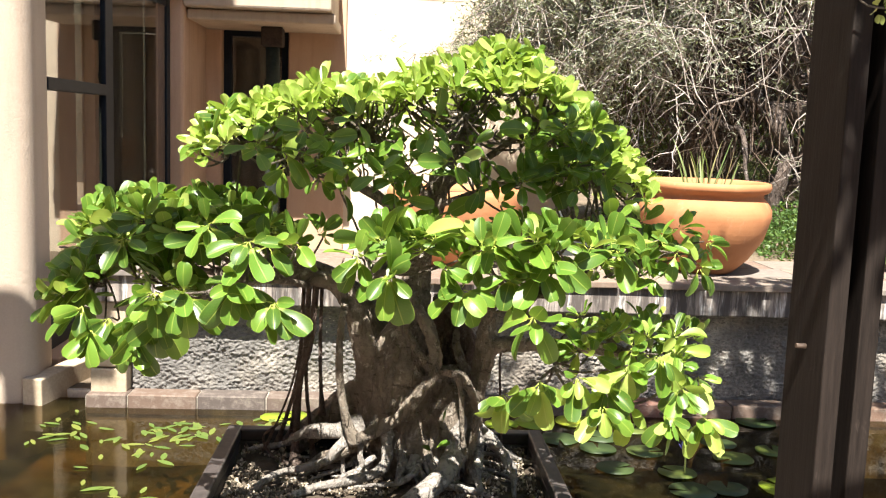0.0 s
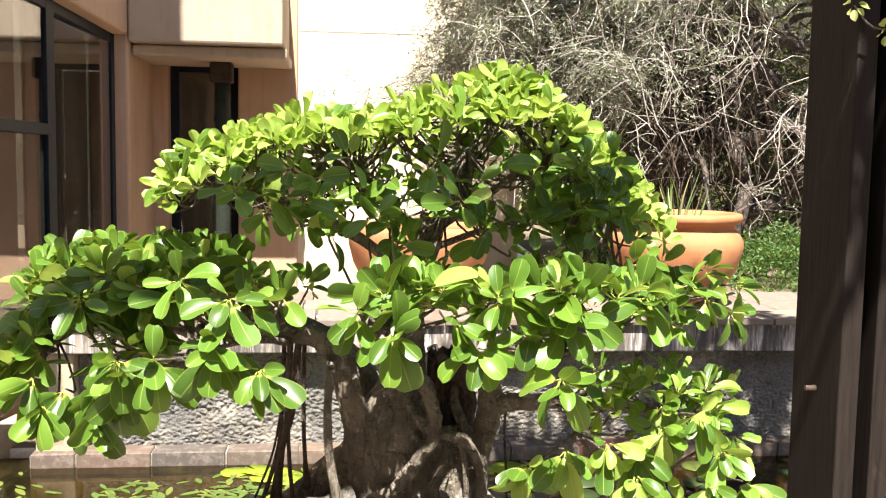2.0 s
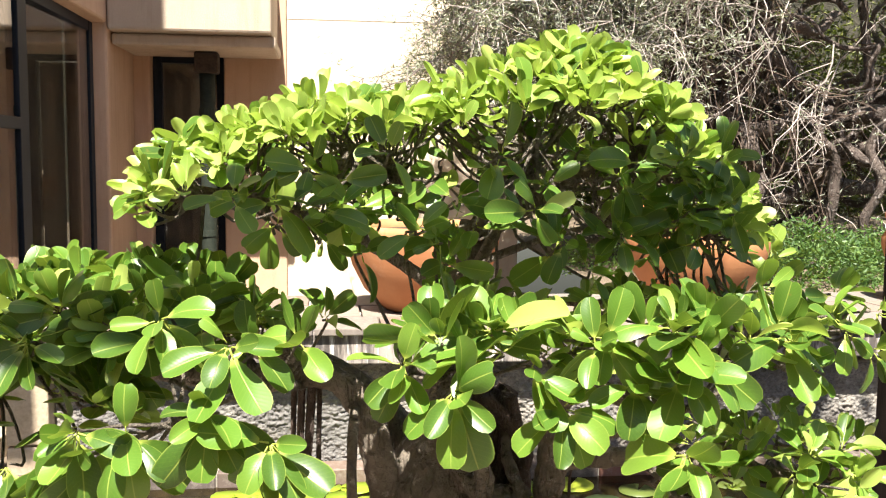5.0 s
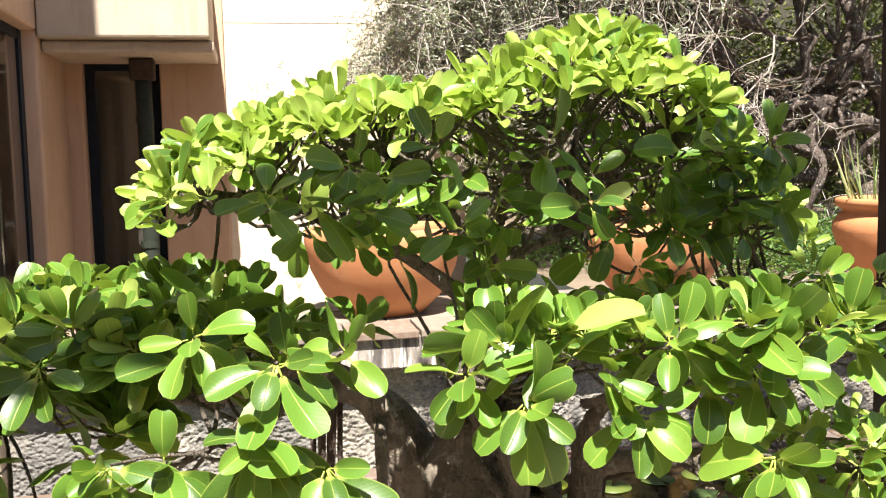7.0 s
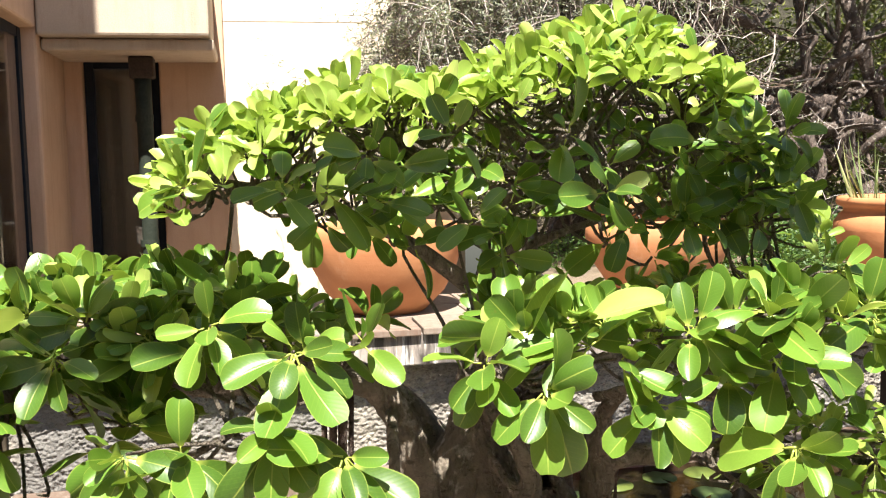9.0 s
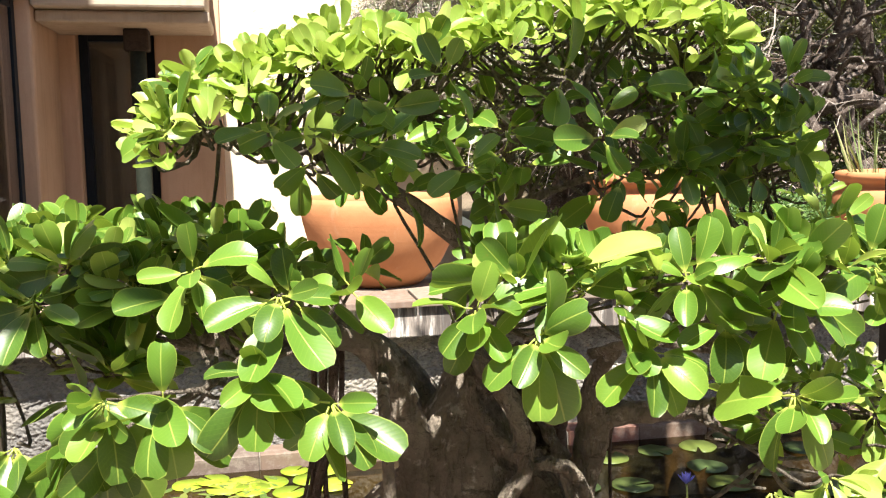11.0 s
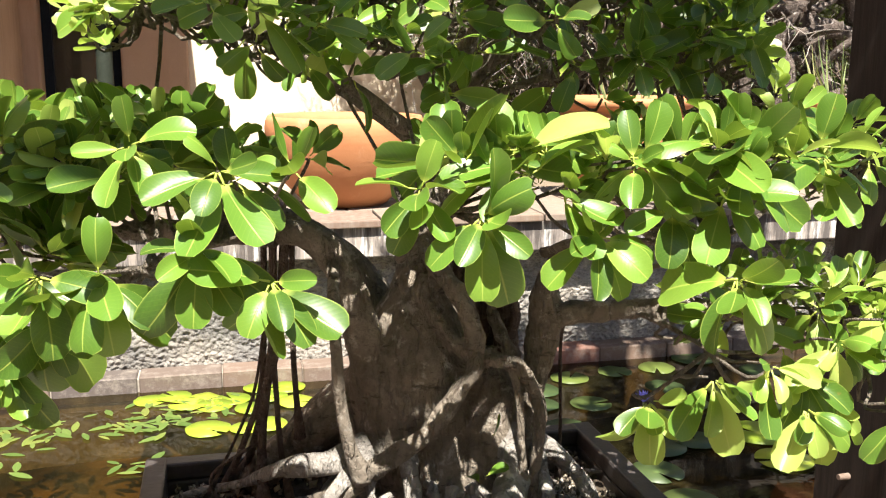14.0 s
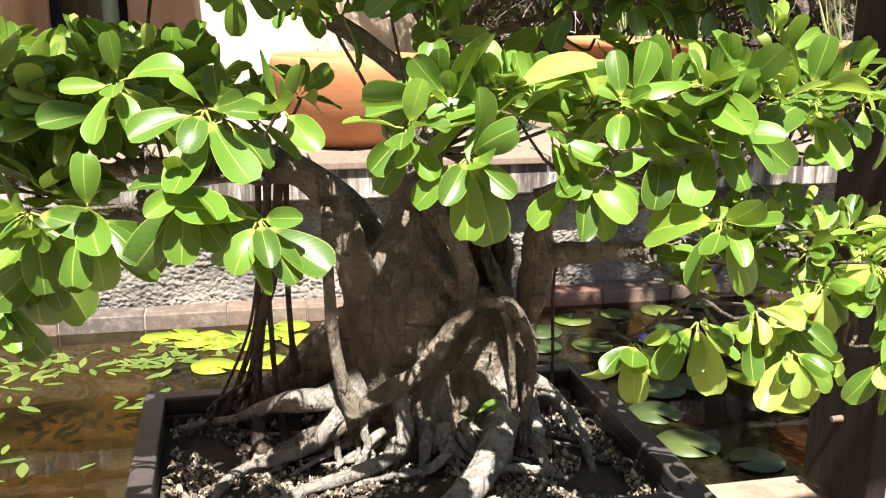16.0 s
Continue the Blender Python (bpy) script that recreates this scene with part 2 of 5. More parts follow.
SOIL = plain("dark_soil", (0.03, 0.022, 0.016), (0.085, 0.065, 0.045), 25, 0.95, 0.8, 0.01)
GROUND = plain("garden_soil", (0.10, 0.075, 0.05), (0.22, 0.17, 0.12), 2.0, 0.95, 0.7, 0.02)
PIPE = plain("dark_green_metal", (0.014, 0.020, 0.014), (0.032, 0.038, 0.028), 9, 0.7, 0.2, spec=0.2)
STEEL = plain("galvanised_steel", (0.35, 0.35, 0.36), (0.5, 0.5, 0.5), 20, 0.4, 0.1)
# two pad colours: shade is put into the dull one, sunlight into the bright
SHADEPAD = leaf_material("lily_pad", (0.038, 0.062, 0.024), (0.068, 0.10, 0.034), (0.13, 0.165, 0.035), (0.12, 0.18, 0.05), 0.42)
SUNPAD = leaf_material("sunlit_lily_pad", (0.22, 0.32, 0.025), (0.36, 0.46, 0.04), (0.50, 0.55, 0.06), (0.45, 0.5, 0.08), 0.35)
SPRIG = leaf_material("climber_leaf", (0.34, 0.40, 0.10), (0.46, 0.50, 0.17), (0.60, 0.60, 0.28), (0.5, 0.5, 0.2), 0.45)
# brown of the dry strands, also given to inner twigs as their shade
DRY_SHADED = plain("dry_strand_shaded_twig", (0.030, 0.020, 0.015), (0.12, 0.085, 0.062), 6, 0.9, 0.2)
PONDLEAF = leaf_material("pondweed_leaf", (0.065, 0.12, 0.025), (0.12, 0.18, 0.04), (0.19, 0.21, 0.045), (0.24, 0.26, 0.08), 0.4)
OLIVELEAF = leaf_material("olive_leaf", (0.15, 0.16, 0.11), (0.31, 0.325, 0.25), (0.52, 0.53, 0.45), (0.26, 0.28, 0.2), 0.5)
SHRUBLEAF = leaf_material("shrub_leaf", (0.030, 0.070, 0.016), (0.065, 0.13, 0.030), (0.14, 0.22, 0.06), (0.09, 0.15, 0.05), 0.5)
GRASS = leaf_material("reed_blade", (0.09, 0.15, 0.05), (0.20, 0.25, 0.10), (0.45, 0.38, 0.20), (0.3, 0.33, 0.15), 0.5)
OLIVEBARK = bark_material("olive_bark", (0.055, 0.041, 0.034), (0.20, 0.158, 0.135), (0.66, 0.60, 0.55), 0.8)
HEDGELEAF = leaf_material("hedge_leaf", (0.020, 0.023, 0.009), (0.060, 0.064, 0.024), (0.24, 0.25, 0.07), (0.05, 0.055, 0.03), 0.6)
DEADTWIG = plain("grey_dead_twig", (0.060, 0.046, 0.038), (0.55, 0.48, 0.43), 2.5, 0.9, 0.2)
# dark room and sheet tones: the dimness indoors is put into their colour
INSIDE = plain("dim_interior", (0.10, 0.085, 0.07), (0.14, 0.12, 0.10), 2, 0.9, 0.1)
DIM_SHEET = plain("dim_tan_sheet", (0.13, 0.10, 0.078), (0.17, 0.135, 0.105), 1.5, 0.85, 0.05, 0.002, (1, 6, 0.4), 40)
RUST = plain("rusty_steel", (0.10, 0.065, 0.045), (0.20, 0.15, 0.12), 90, 0.7, 0.3)
TIN = plain("rusted_tin", (0.025, 0.02, 0.017), (0.07, 0.05, 0.038), 14, 0.85, 0.3, spec=0.12)
PETAL = plain("blue_petal", (0.16, 0.14, 0.55), (0.30, 0.28, 0.75), 30, 0.5, 0.1)


# ---- mesh helpers ----
def finish(bm, name, material, smooth=True):
    me = bpy.data.meshes.new(name)
    bm.normal_update()
    bm.to_mesh(me)
    bm.free()
    me.materials.append(material)
    if smooth:
        me.polygons.foreach_set("use_smooth", [True] * len(me.polygons))
    return me


def part(name, bm, material, parent=None, label="", smooth=False):
    """One bmesh as ONE mesh object, under a thing or a part."""
    ob = new(name, finish(bm, name, material, smooth))
    if parent is not None:
        ob.parent = parent
    return tagged(ob, label)


def thing(name, label, category, at=(0, 0, 0), group="", kind=""):
    ob = new(name)
    ob.location = at
    ob.empty_display_size = 0.05
    return tagged(ob, label, category, group, kind)


def box(bm, lo, hi, bevel=0.0, segments=2):
    """A box from corner to corner, with rounded edges."""
    c = [(a + b) / 2 for a, b in zip(lo, hi)]
    m = Matrix.Translation(c) @ Matrix.Diagonal((*[abs(b - a) for a, b in zip(lo, hi)], 1))
    got = bmesh.ops.create_cube(bm, size=1, matrix=m)
    if bevel:
        edges = list({e for v in got["verts"] for e in v.link_edges})
        bmesh.ops.bevel(bm, geom=edges, offset=bevel, segments=segments, affect="EDGES", profile=0.5)
    return bm


def boxed(name, lo, hi, material, parent=None, label="", bevel=0.004, smooth=False):
    return part(name, box(bmesh.new(), lo, hi, bevel), material, parent, label, smooth)


def spline(points, steps):
    """Points on a smooth line through the given ones."""
    p = [Vector(q) for q in points]
    p = [2 * p[0] - p[1]] + p + [2 * p[-1] - p[-2]]
    out = []
    for a, b, c, d in zip(p, p[1:], p[2:], p[3:]):
        for k in range(steps):
            t = k / steps
            out.append(0.5 * ((2 * b) + (c - a) * t + (2 * a - 5 * b + 4 * c - d) * t * t + (3 * b - a - 3 * c + d) * t**3))
    return out + [p[-2]]


def tube(bm, points, radii, sides=8, steps=4, lumps=0.0, seed=0.0, flute=0.0):
    """A limb: a bent tube through the points, its thickness going from radius to radius."""
    path = spline(points, steps)
    n = len(path)
    rr = np.interp(np.linspace(0, 1, n), np.linspace(0, 1, len(radii)), radii).tolist()
    thick = max(max(rr), 0.004)
    up, rings = Vector((0.31, 0.17, 0.93)), []
    for k, q in enumerate(path):
        d = (path[min(k + 1, n - 1)] - path[max(k - 1, 0)]).normalized()
        side = d.cross(up)
        side = side.normalized() if side.length > 1e-3 else Vector((1, 0, 0))
        up = side.cross(d).normalized()
        ring = []
        for s in range(sides):
            a = 2 * math.pi * s / sides
            r = rr[k]
            if lumps:
                spot = q * (0.45 / thick) + Vector((math.cos(a), math.sin(a), seed))
                r *= 1 + lumps * noise.noise(spot) + flute * math.sin(3 * a + 4 * noise.noise(q * 6) + seed)
            ring.append(bm.verts.new(q + r * (math.cos(a) * side + math.sin(a) * up)))
        rings.append(ring)
    for r0, r1 in zip(rings, rings[1:]):
        for s in range(sides):
            bm.faces.new((r0[s], r0[(s + 1) % sides], r1[(s + 1) % sides], r1[s]))
    bm.faces.new(rings[0][::-1])
    bm.faces.new(rings[-1])
    return bm


def lathe(bm, profile, sides=40, wobble=0.0):
    """A turned shape from (radius, height) pairs."""
    rings = []
    for r, z in profile:
        ring = []
        for s in range(sides):
            a = 2 * math.pi * s / sides
            k = 1 + wobble * noise.noise(Vector((math.cos(a) * 2, math.sin(a) * 2, z * 5)))
            ring.append(bm.verts.new((r * k * math.cos(a), r * k * math.sin(a), z)))
        rings.append(ring)
    for r0, r1 in zip(rings, rings[1:]):
        for s in range(sides):
            bm.faces.new((r0[s], r0[(s + 1) % sides], r1[(s + 1) % sides], r1[s]))
    bm.faces.new(rings[0][::-1])
    bm.faces.new(rings[-1])
    return bm


def blade(bm, m, length, width, shape, droop, fold, rows=5, curl=0.0, cols=2):
    """A leaf along +x from its stalk, on the matrix m. shape: half widths along it; uv: across and along."""
    uv = bm.loops.layers.uv.verify()
    rings = []
    for k in range(rows + 1):
        t = 1 - (1 - k / rows) ** 1.5
        w = width / 2 * float(np.interp(t, np.linspace(0, 1, len(shape)), shape))
        x, z = length * math.sin(droop * t) / droop if abs(droop) > 0.01 else length * t, 0.0
        if abs(droop) > 0.01:
            z = -length * (1 - math.cos(droop * t)) / droop
        ring = []
        for j in range(cols + 1):
            s = 2 * j / cols - 1
            lift = fold * w * (s * s if cols > 2 else abs(s)) + curl * w * s * math.sin(5 * t + 0.4 * s)
            ring.append(bm.verts.new(m @ Vector((x, s * w, z + lift))))
        rings.append(ring)
    for k, (a, b) in enumerate(zip(rings, rings[1:])):
        for s in range(cols):
            f = bm.faces.new((a[s], b[s], b[s + 1], a[s + 1]))
            f.smooth = True
            for loop, (u, v) in zip(f.loops, ((s, k), (s, k + 1), (s + 1, k + 1), (s + 1, k))):
                loop[uv].uv = (u / cols, 1 - (1 - v / rows) ** 1.5)
    return bm


def toward(at, way, roll=0.0):
    """The matrix at a place whose +x looks along way."""
    x = Vector(way).normalized()
    y = Vector((0, 0, 1)).cross(x)
    y = y.normalized() if y.length > 1e-3 else Vector((0, 1, 0))
    m = Matrix((x, y, x.cross(y))).transposed().to_4x4()
    return Matrix.Translation(at) @ m @ Matrix.Rotation(roll, 4, "X")


rng = random.Random(7)

# ---- ground and pond ----
WATER_Z, WALK_Z, LEDGE_Z = 0.022, 0.20, 0.69
bm = bmesh.new()


def strip(x0, x1, profile):
    a = [bm.verts.new((x0, y, z)) for y, z in profile]
    b = [bm.verts.new((x1, y, z)) for y, z in profile]
    for k in range(len(profile) - 1):
        bm.faces.new((a[k], b[k], b[k + 1], a[k + 1]))


strip(1.80, 300, [(-300, 0.14), (3.0, 0.14), (3.02, -0.34), (5.3, -0.34), (5.32, 0.60), (9, 0.62), (16, 1.0), (300, 6)])
strip(-1.24, 1.80, [(-300, 0.14), (3.0, 0.14), (3.02, -0.34), (5.3, -0.34), (5.32, 0.15), (16, 0.15), (300, 6)])
strip(-300, -1.24, [(-300, 0.14), (3.0, 0.14), (3.02, -0.34), (5.3, -0.34), (5.32, 0.05), (16, 0.05), (300, 6)])
tagged(part("ground", bm, GROUND), "brown garden soil rising behind the pond ledge", "ground", kind="structure")

bm = bmesh.new()
for j in range(25):
    for i in range(61):
        x, y = -3 + i * 0.15, 3.05 + j * 0.0958
        bm.verts.new((x, y, -0.27 + 0.05 * noise.noise(Vector((x * 1.7, y * 1.7, 3)))))
bm.verts.ensure_lookup_table()
for j in range(24):
    for i in range(60):
        k = j * 61 + i
        bm.faces.new((bm.verts[k], bm.verts[k + 1], bm.verts[k + 62], bm.verts[k + 61]))
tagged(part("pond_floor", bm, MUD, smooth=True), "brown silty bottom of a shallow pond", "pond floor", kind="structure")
bm = bmesh.new()
for q in ((-8, 3.02), (8, 3.02), (8, 5.24), (-8, 5.24)):
    bm.verts.new((*q, WATER_Z))
bm.faces.new(list(bm.verts))
tagged(part("water", bm, WATER), "clear brown pond water with soft reflections", "water", kind="structure")

walkway = tagged(boxed("walkway", (-8, -8, 0.0), (8, 3.08, WALK_Z - 0.02), PATHBED), "mortared base of the paved walk beside the pond", "walkway", kind="structure")
tagged(boxed("wall_pond_near", (-8, 3.0, -0.34), (8, 3.085, WALK_Z - 0.024), FASCIA), "stained near side of the pond", "wall", kind="structure")

FLAG = plain("tan_flagstone", (0.17, 0.115, 0.08), (0.33, 0.245, 0.18), 9, 0.85, 0.5, 0.006)
tagged(boxed("slab", (0.90, 2.93, WALK_Z - 0.02), (1.31, 3.15, WALK_Z + 0.006), FLAG, walkway, "tan worn stone slab at the pond's edge", 0.006))

# ---- retaining wall behind the pond ----
wall_ledge = tagged(boxed("wall_ledge", (-1.05, 5.225, -0.34), (7.0, 5.60, 0.528), MORTAR), "retaining wall of the planted ledge", "wall", kind="structure")
bm = bmesh.new()
nx, nz = 900, 120
for j in range(nz + 1):
    for i in range(nx + 1):
        x, z = -1.05 + 3.9 * i / nx, 0.02 + 0.51 * j / nz
        q = Vector((x * 44, 0, z * 66))
        q += 1.1 * noise.noise_vector(q * 0.6) + 0.5 * noise.noise_vector(q * 1.7)
        chip = noise.cell(q * 0.9) * 0.5 + 0.5 * noise.noise(q * 1.3)
        fine = noise.turbulence(Vector((x * 60, 4, z * 80)), 3, False)
        bm.verts.new((x, 5.213 - 0.0125 * chip * max(0.08, 0.5 + 0.9 * noise.noise(Vector((x * 9, 7, z * 13)))) - 0.007 * fine - 0.010 * noise.noise(Vector((x * 5, 1, z * 8))), z))
bm.verts.ensure_lookup_table()
for j in range(nz):
    for i in range(nx):
        k = j * (nx + 1) + i
        bm.faces.new((bm.verts[k], bm.verts[k + 1], bm.verts[k + nx + 2], bm.verts[k + nx + 1]))
part("render", bm, ROUGHWALL, wall_ledge, "rough hammered grey-and-cream render", True)
STONE = plain("dressed_stone", (0.34, 0.265, 0.185), (0.45, 0.365, 0.265), 6, 0.85, 0.3)
for z0, z1 in ((-0.34, 0.20), (0.208, 0.528)):
    boxed("stone", (-1.225, 5.13, z0), (-1.055, 5.62, z1), STONE, wall_ledge, "dressed tan end stone", 0.008)
boxed("fascia", (-1.25, 5.10, 0.532), (7.0, 5.58, LEDGE_Z - 0.026), FASCIA, wall_ledge, "concrete edge with white lime runs and dark weathering", 0.006)
boxed("bed", (-1.25, 5.58, 0.3), (7.0, 6.02, LEDGE_Z - 0.024), MORTAR, wall_ledge)


# ---- building ----
WX, WY = -1.48, 9.30
HEAD, SILL = 2.325, 0.16
wing = tagged(new("wall_wing"), "earth-coloured stucco wing with tall glazing", "wall", kind="structure")
boxed("wall_end", (WX - 0.30, 8.345, 0.0), (WX, WY, 9.9), STUCCO, wing, "", 0.02)
boxed("wall_over", (WX - 0.30, 5.46, HEAD), (WX, 8.345, 9.9), STUCCO, wing, "", 0.02)
boxed("wall_under", (WX - 0.30, 5.46, 0.0), (WX, 8.345, SILL), STUCCO, wing, "", 0.01)
boxed("wall_front", (-6.0, 5.46, 0.0), (-1.98, 5.76, 9.9), STUCCO, wing)
boxed("roof", (-6.0, 5.46, 9.9), (WX, WY + 0.3, 10.05), STUCCO, wing)
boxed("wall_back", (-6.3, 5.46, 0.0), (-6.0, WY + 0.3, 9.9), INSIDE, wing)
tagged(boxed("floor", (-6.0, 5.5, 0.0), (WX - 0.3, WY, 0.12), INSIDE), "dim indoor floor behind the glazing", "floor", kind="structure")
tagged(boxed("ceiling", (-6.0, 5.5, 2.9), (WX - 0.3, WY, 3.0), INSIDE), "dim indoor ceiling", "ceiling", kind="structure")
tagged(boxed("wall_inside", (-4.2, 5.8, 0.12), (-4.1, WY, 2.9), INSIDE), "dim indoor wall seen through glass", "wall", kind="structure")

window = tagged(new("window_1"), "tall dark-blue framed glazing reflecting the courtyard", "window", kind="structure")
GX = WX - 0.14
for y0, y1 in ((5.47, 5.62), (6.64, 6.80), (8.24, 8.343)):
    boxed("frame", (GX - 0.03, y0, SILL), (GX + 0.04, y1, HEAD), FRAME, window, "", 0.006)
for z0, z1 in ((SILL, SILL + 0.08), (HEAD - 0.07, HEAD)):
    boxed("frame", (GX - 0.03, 5.62, z0), (GX + 0.038, 8.24, z1), FRAME, window, "", 0.006)
boxed("transom", (GX - 0.03, 5.62, 1.525), (GX + 0.05, 6.64, 1.59), FRAME, window, "dark-blue transom bar", 0.006)
for y0, y1, z0, z1 in ((5.62, 6.64, SILL + 0.08, 1.525), (5.62, 6.64, 1.59, HEAD - 0.07), (6.80, 8.24, SILL + 0.08, HEAD - 0.07)):
    pane = boxed("pane", (-0.004, (y0 - y1) / 2 - 0.004, z0 - 0.004), (0.004, (y1 - y0) / 2 + 0.004, z1 + 0.004), GLASS, window, "", 0)
    pane.matrix_basis = pose(GX + 0.006, (y0 + y1) / 2, 0, 0, 0, -1.5)  # set a little askew in its frame

# dark tan sheets added behind the panes to set their tone
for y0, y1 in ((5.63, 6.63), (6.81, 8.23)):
    boxed("blind", (GX - 0.16, y0, SILL + 0.02), (GX - 0.14, y1, HEAD - 0.02), DIM_SHEET, window, "dark tan sheet added behind the glass", 0.004)

column = tagged(part("column", box(bmesh.new(), (-2.35, 5.12, -0.34), (-1.49, 5.455, 9.9), 0.10, 5), PALE, smooth=True), "pale stucco pillar with rounded corners at the water", "column", kind="structure")
part("kerb", box(bmesh.new(), (-0.05, 0.0, -0.15), (0.05, 1.5, 0.07), 0.006), STONE, column, "tan kerb running back from the pillar").matrix_basis = pose(-1.49, 5.10, 0.08, 0, 0, -13)
tagged(boxed("paving_side", (WX, 5.3, 0.0), (-1.26, 9.3, 0.045), MORTAR), "narrow paved strip beside the glazing", "paving", kind="structure")

DX0, DX1, DZ = -1.30, -0.79, 2.20
far = tagged(new("wall_door"), "shaded earth-coloured stucco wall around a narrow glass door", "wall", kind="structure")
boxed("wall_left", (WX - 0.3, WY, 0.0), (DX0 - 0.05, WY + 0.3, 5.0), STUCCO, far, "", 0.02)
# brown here stands for the canopy's shadow, cream beyond it for sunlight
boxed("pier", (DX1 + 0.03, WY, 0.0), (-0.245, WY + 0.3, 5.0), STUCCO, far, "", 0.015)
boxed("lintel", (DX0 - 0.05, WY + 0.003, DZ), (DX1 + 0.03, WY + 0.297, 5.0), STUCCO, far, "", 0.01)
tagged(boxed("wall_pale", (-0.245, WY + 0.04, 0.0), (1.75, WY + 0.34, 5.0), SUN_CREAM), "stucco wall in a cream tone that stands for sunlight", "wall", kind="structure")
tagged(boxed("wall_pale_upper", (-0.245, WY + 0.036, 2.52), (1.755, WY + 0.345, 5.004), SUN_PALE, bevel=0.008), "sunlit upper course of the pale wall", "wall", kind="structure")
tagged(boxed("wall_room", (DX0 - 0.3, WY + 2.0, 0.0), (DX1 + 0.3, WY + 2.1, 3.0), INSIDE), "dim passage wall behind the glass door", "wall", kind="structure")

door = tagged(new("door_1"), "narrow dark-framed glass door in a stucco recess", "door", kind="structure")
dy = WY + 0.12
boxed("frame", (DX0 - 0.05, dy, 0.05), (DX0 + 0.02, dy + 0.07, DZ), FRAME, door)
boxed("frame", (DX1 - 0.04, dy, 0.05), (DX1 + 0.03, dy + 0.07, DZ), FRAME, door)
boxed("frame", (DX0 + 0.02, dy, DZ - 0.05), (DX1 - 0.04, dy + 0.068, DZ), FRAME, door)
boxed("pane", (DX0 + 0.016, dy + 0.03, 0.06), (DX1 - 0.036, dy + 0.038, DZ - 0.045), GLASS, door, "", 0)
boxed("blind", (DX0 + 0.025, dy + 0.075, 0.06), (DX1 - 0.045, dy + 0.09, DZ - 0.06), DIM_SHEET, door, "dark tan sheet added behind the glass", 0.003)

canopy = tagged(new("canopy"), "boxed stucco canopy over the glass door", "canopy", kind="structure")
boxed("fascia", (WX + 0.003, 8.32, 2.275), (-0.318, WY - 0.003, 2.86), CANOPY, canopy, "sunlit pale front", 0.02)
boxed("lip", (WX + 0.006, 8.44, 2.185), (-0.292, WY - 0.006, 2.271), CANOPY, canopy, "tan drip edge", 0.02)

pipe = thing("downpipe", "dark green downpipe with a square hopper below the canopy", "downpipe", (-0.841, 8.85, 0.0))
drop = part("pipe", tube(bmesh.new(), [(0, 0, 0.0), (0.005, 0, 1.0), (0, 0, 2.06)], [0.06, 0.06, 0.06], 16, 3), PIPE, pipe, "", True)
part("hopper", box(bmesh.new(), (-0.09, -0.085, 2.02), (0.09, 0.085, 2.183), 0.015), TIN, pipe, "rusted dark square hopper")
for z in (0.75, 1.7):
    part("collar", tube(bmesh.new(), [(0, 0, z), (0, 0, z + 0.05)], [0.068, 0.068], 16, 1), PIPE, drop)


# ---- plain unseen walls closing the court, added to block sky light ----
tagged(boxed("wall_court_back", (-9, -3.4, 0.1), (9, -3.1, 4.2), STUCCO), "plain earth-coloured wall, unseen, added to block sky light", "wall", kind="structure")
tagged(boxed("wall_court_side", (-9, -3.1, 0.1), (-8.7, 5.4, 6.0), STUCCO), "plain earth-coloured side wall, unseen, added to close the court", "wall", kind="structure")

# ---- timber post ----


def timber_post(at, top=4.2, beam=False):
    post = thing("timber_post", "paired dark-stained timber boards bolted together as a pergola post", "post", at)
    for x0, x1 in ((0.0, 0.05), (0.086, 0.136)):
        board = part("board", box(bmesh.new(), (x0, -0.114, 0.05), (x1, 0.114, top), 0.004), POST, post)
        outer = board if x0 == 0.0 else outer
    part("spacer", box(bmesh.new(), (0.05, -0.03, 0.05), (0.086, 0.1, top), 0.002), POST, post)
    part("foot", box(bmesh.new(), (0.052, -0.09, 0.0), (0.084, 0.09, 0.16), 0.002), STEEL, post, "galvanised steel foot")
    for z in (0.245, 0.69):
        b = bmesh.new()
        bmesh.ops.create_cone(b, cap_ends=True, segments=12, radius1=0.0075, radius2=0.0065, depth=0.026, matrix=pose(-0.013, -0.005, z, 0, -90, 0))
        part("bolt", b, RUST, outer, "protruding rusty bolt end")
    if beam:
        part("beam", box(bmesh.new(), (-0.7, -0.05, top), (0.5, 0.05, top + 0.26), 0.004), POST, post, "unseen cross beam added to shade the pillar")
    return post


timber_post((1.287, 3.0, WALK_Z - 0.02))
# unseen second post and beam, added to shade the pillar
timber_post((-1.90, 3.0, WALK_Z - 0.02), 3.87, True)

# the pergola above: a rafter from the post and a batten across it, out over the walk
pergola = thing("pergola_rafter", "dark-stained pergola rafter and batten over the walk", "pergola", (1.355, 3.0, 3.25))
part("rafter", box(bmesh.new(), (-0.018, -2.3, -0.14), (0.018, -0.03, 0.0), 0.003), POST, pergola)
part("batten", box(bmesh.new(), (-1.7, -0.029, 0.002), (1.7, 0.029, 0.118), 0.003), POST, pergola).matrix_basis = pose(-1.195, -1.825, 0, 0, 0, 6.5)

# climber on the post: unseen leafy top added to shade water, sprig lower down
climber = thing("climber", "yellow-green climber on the timber post, its unseen top added for shade", "climbing plant", (1.30, 2.14, 4.3))
cr = random.Random(77)
top = bmesh.new()
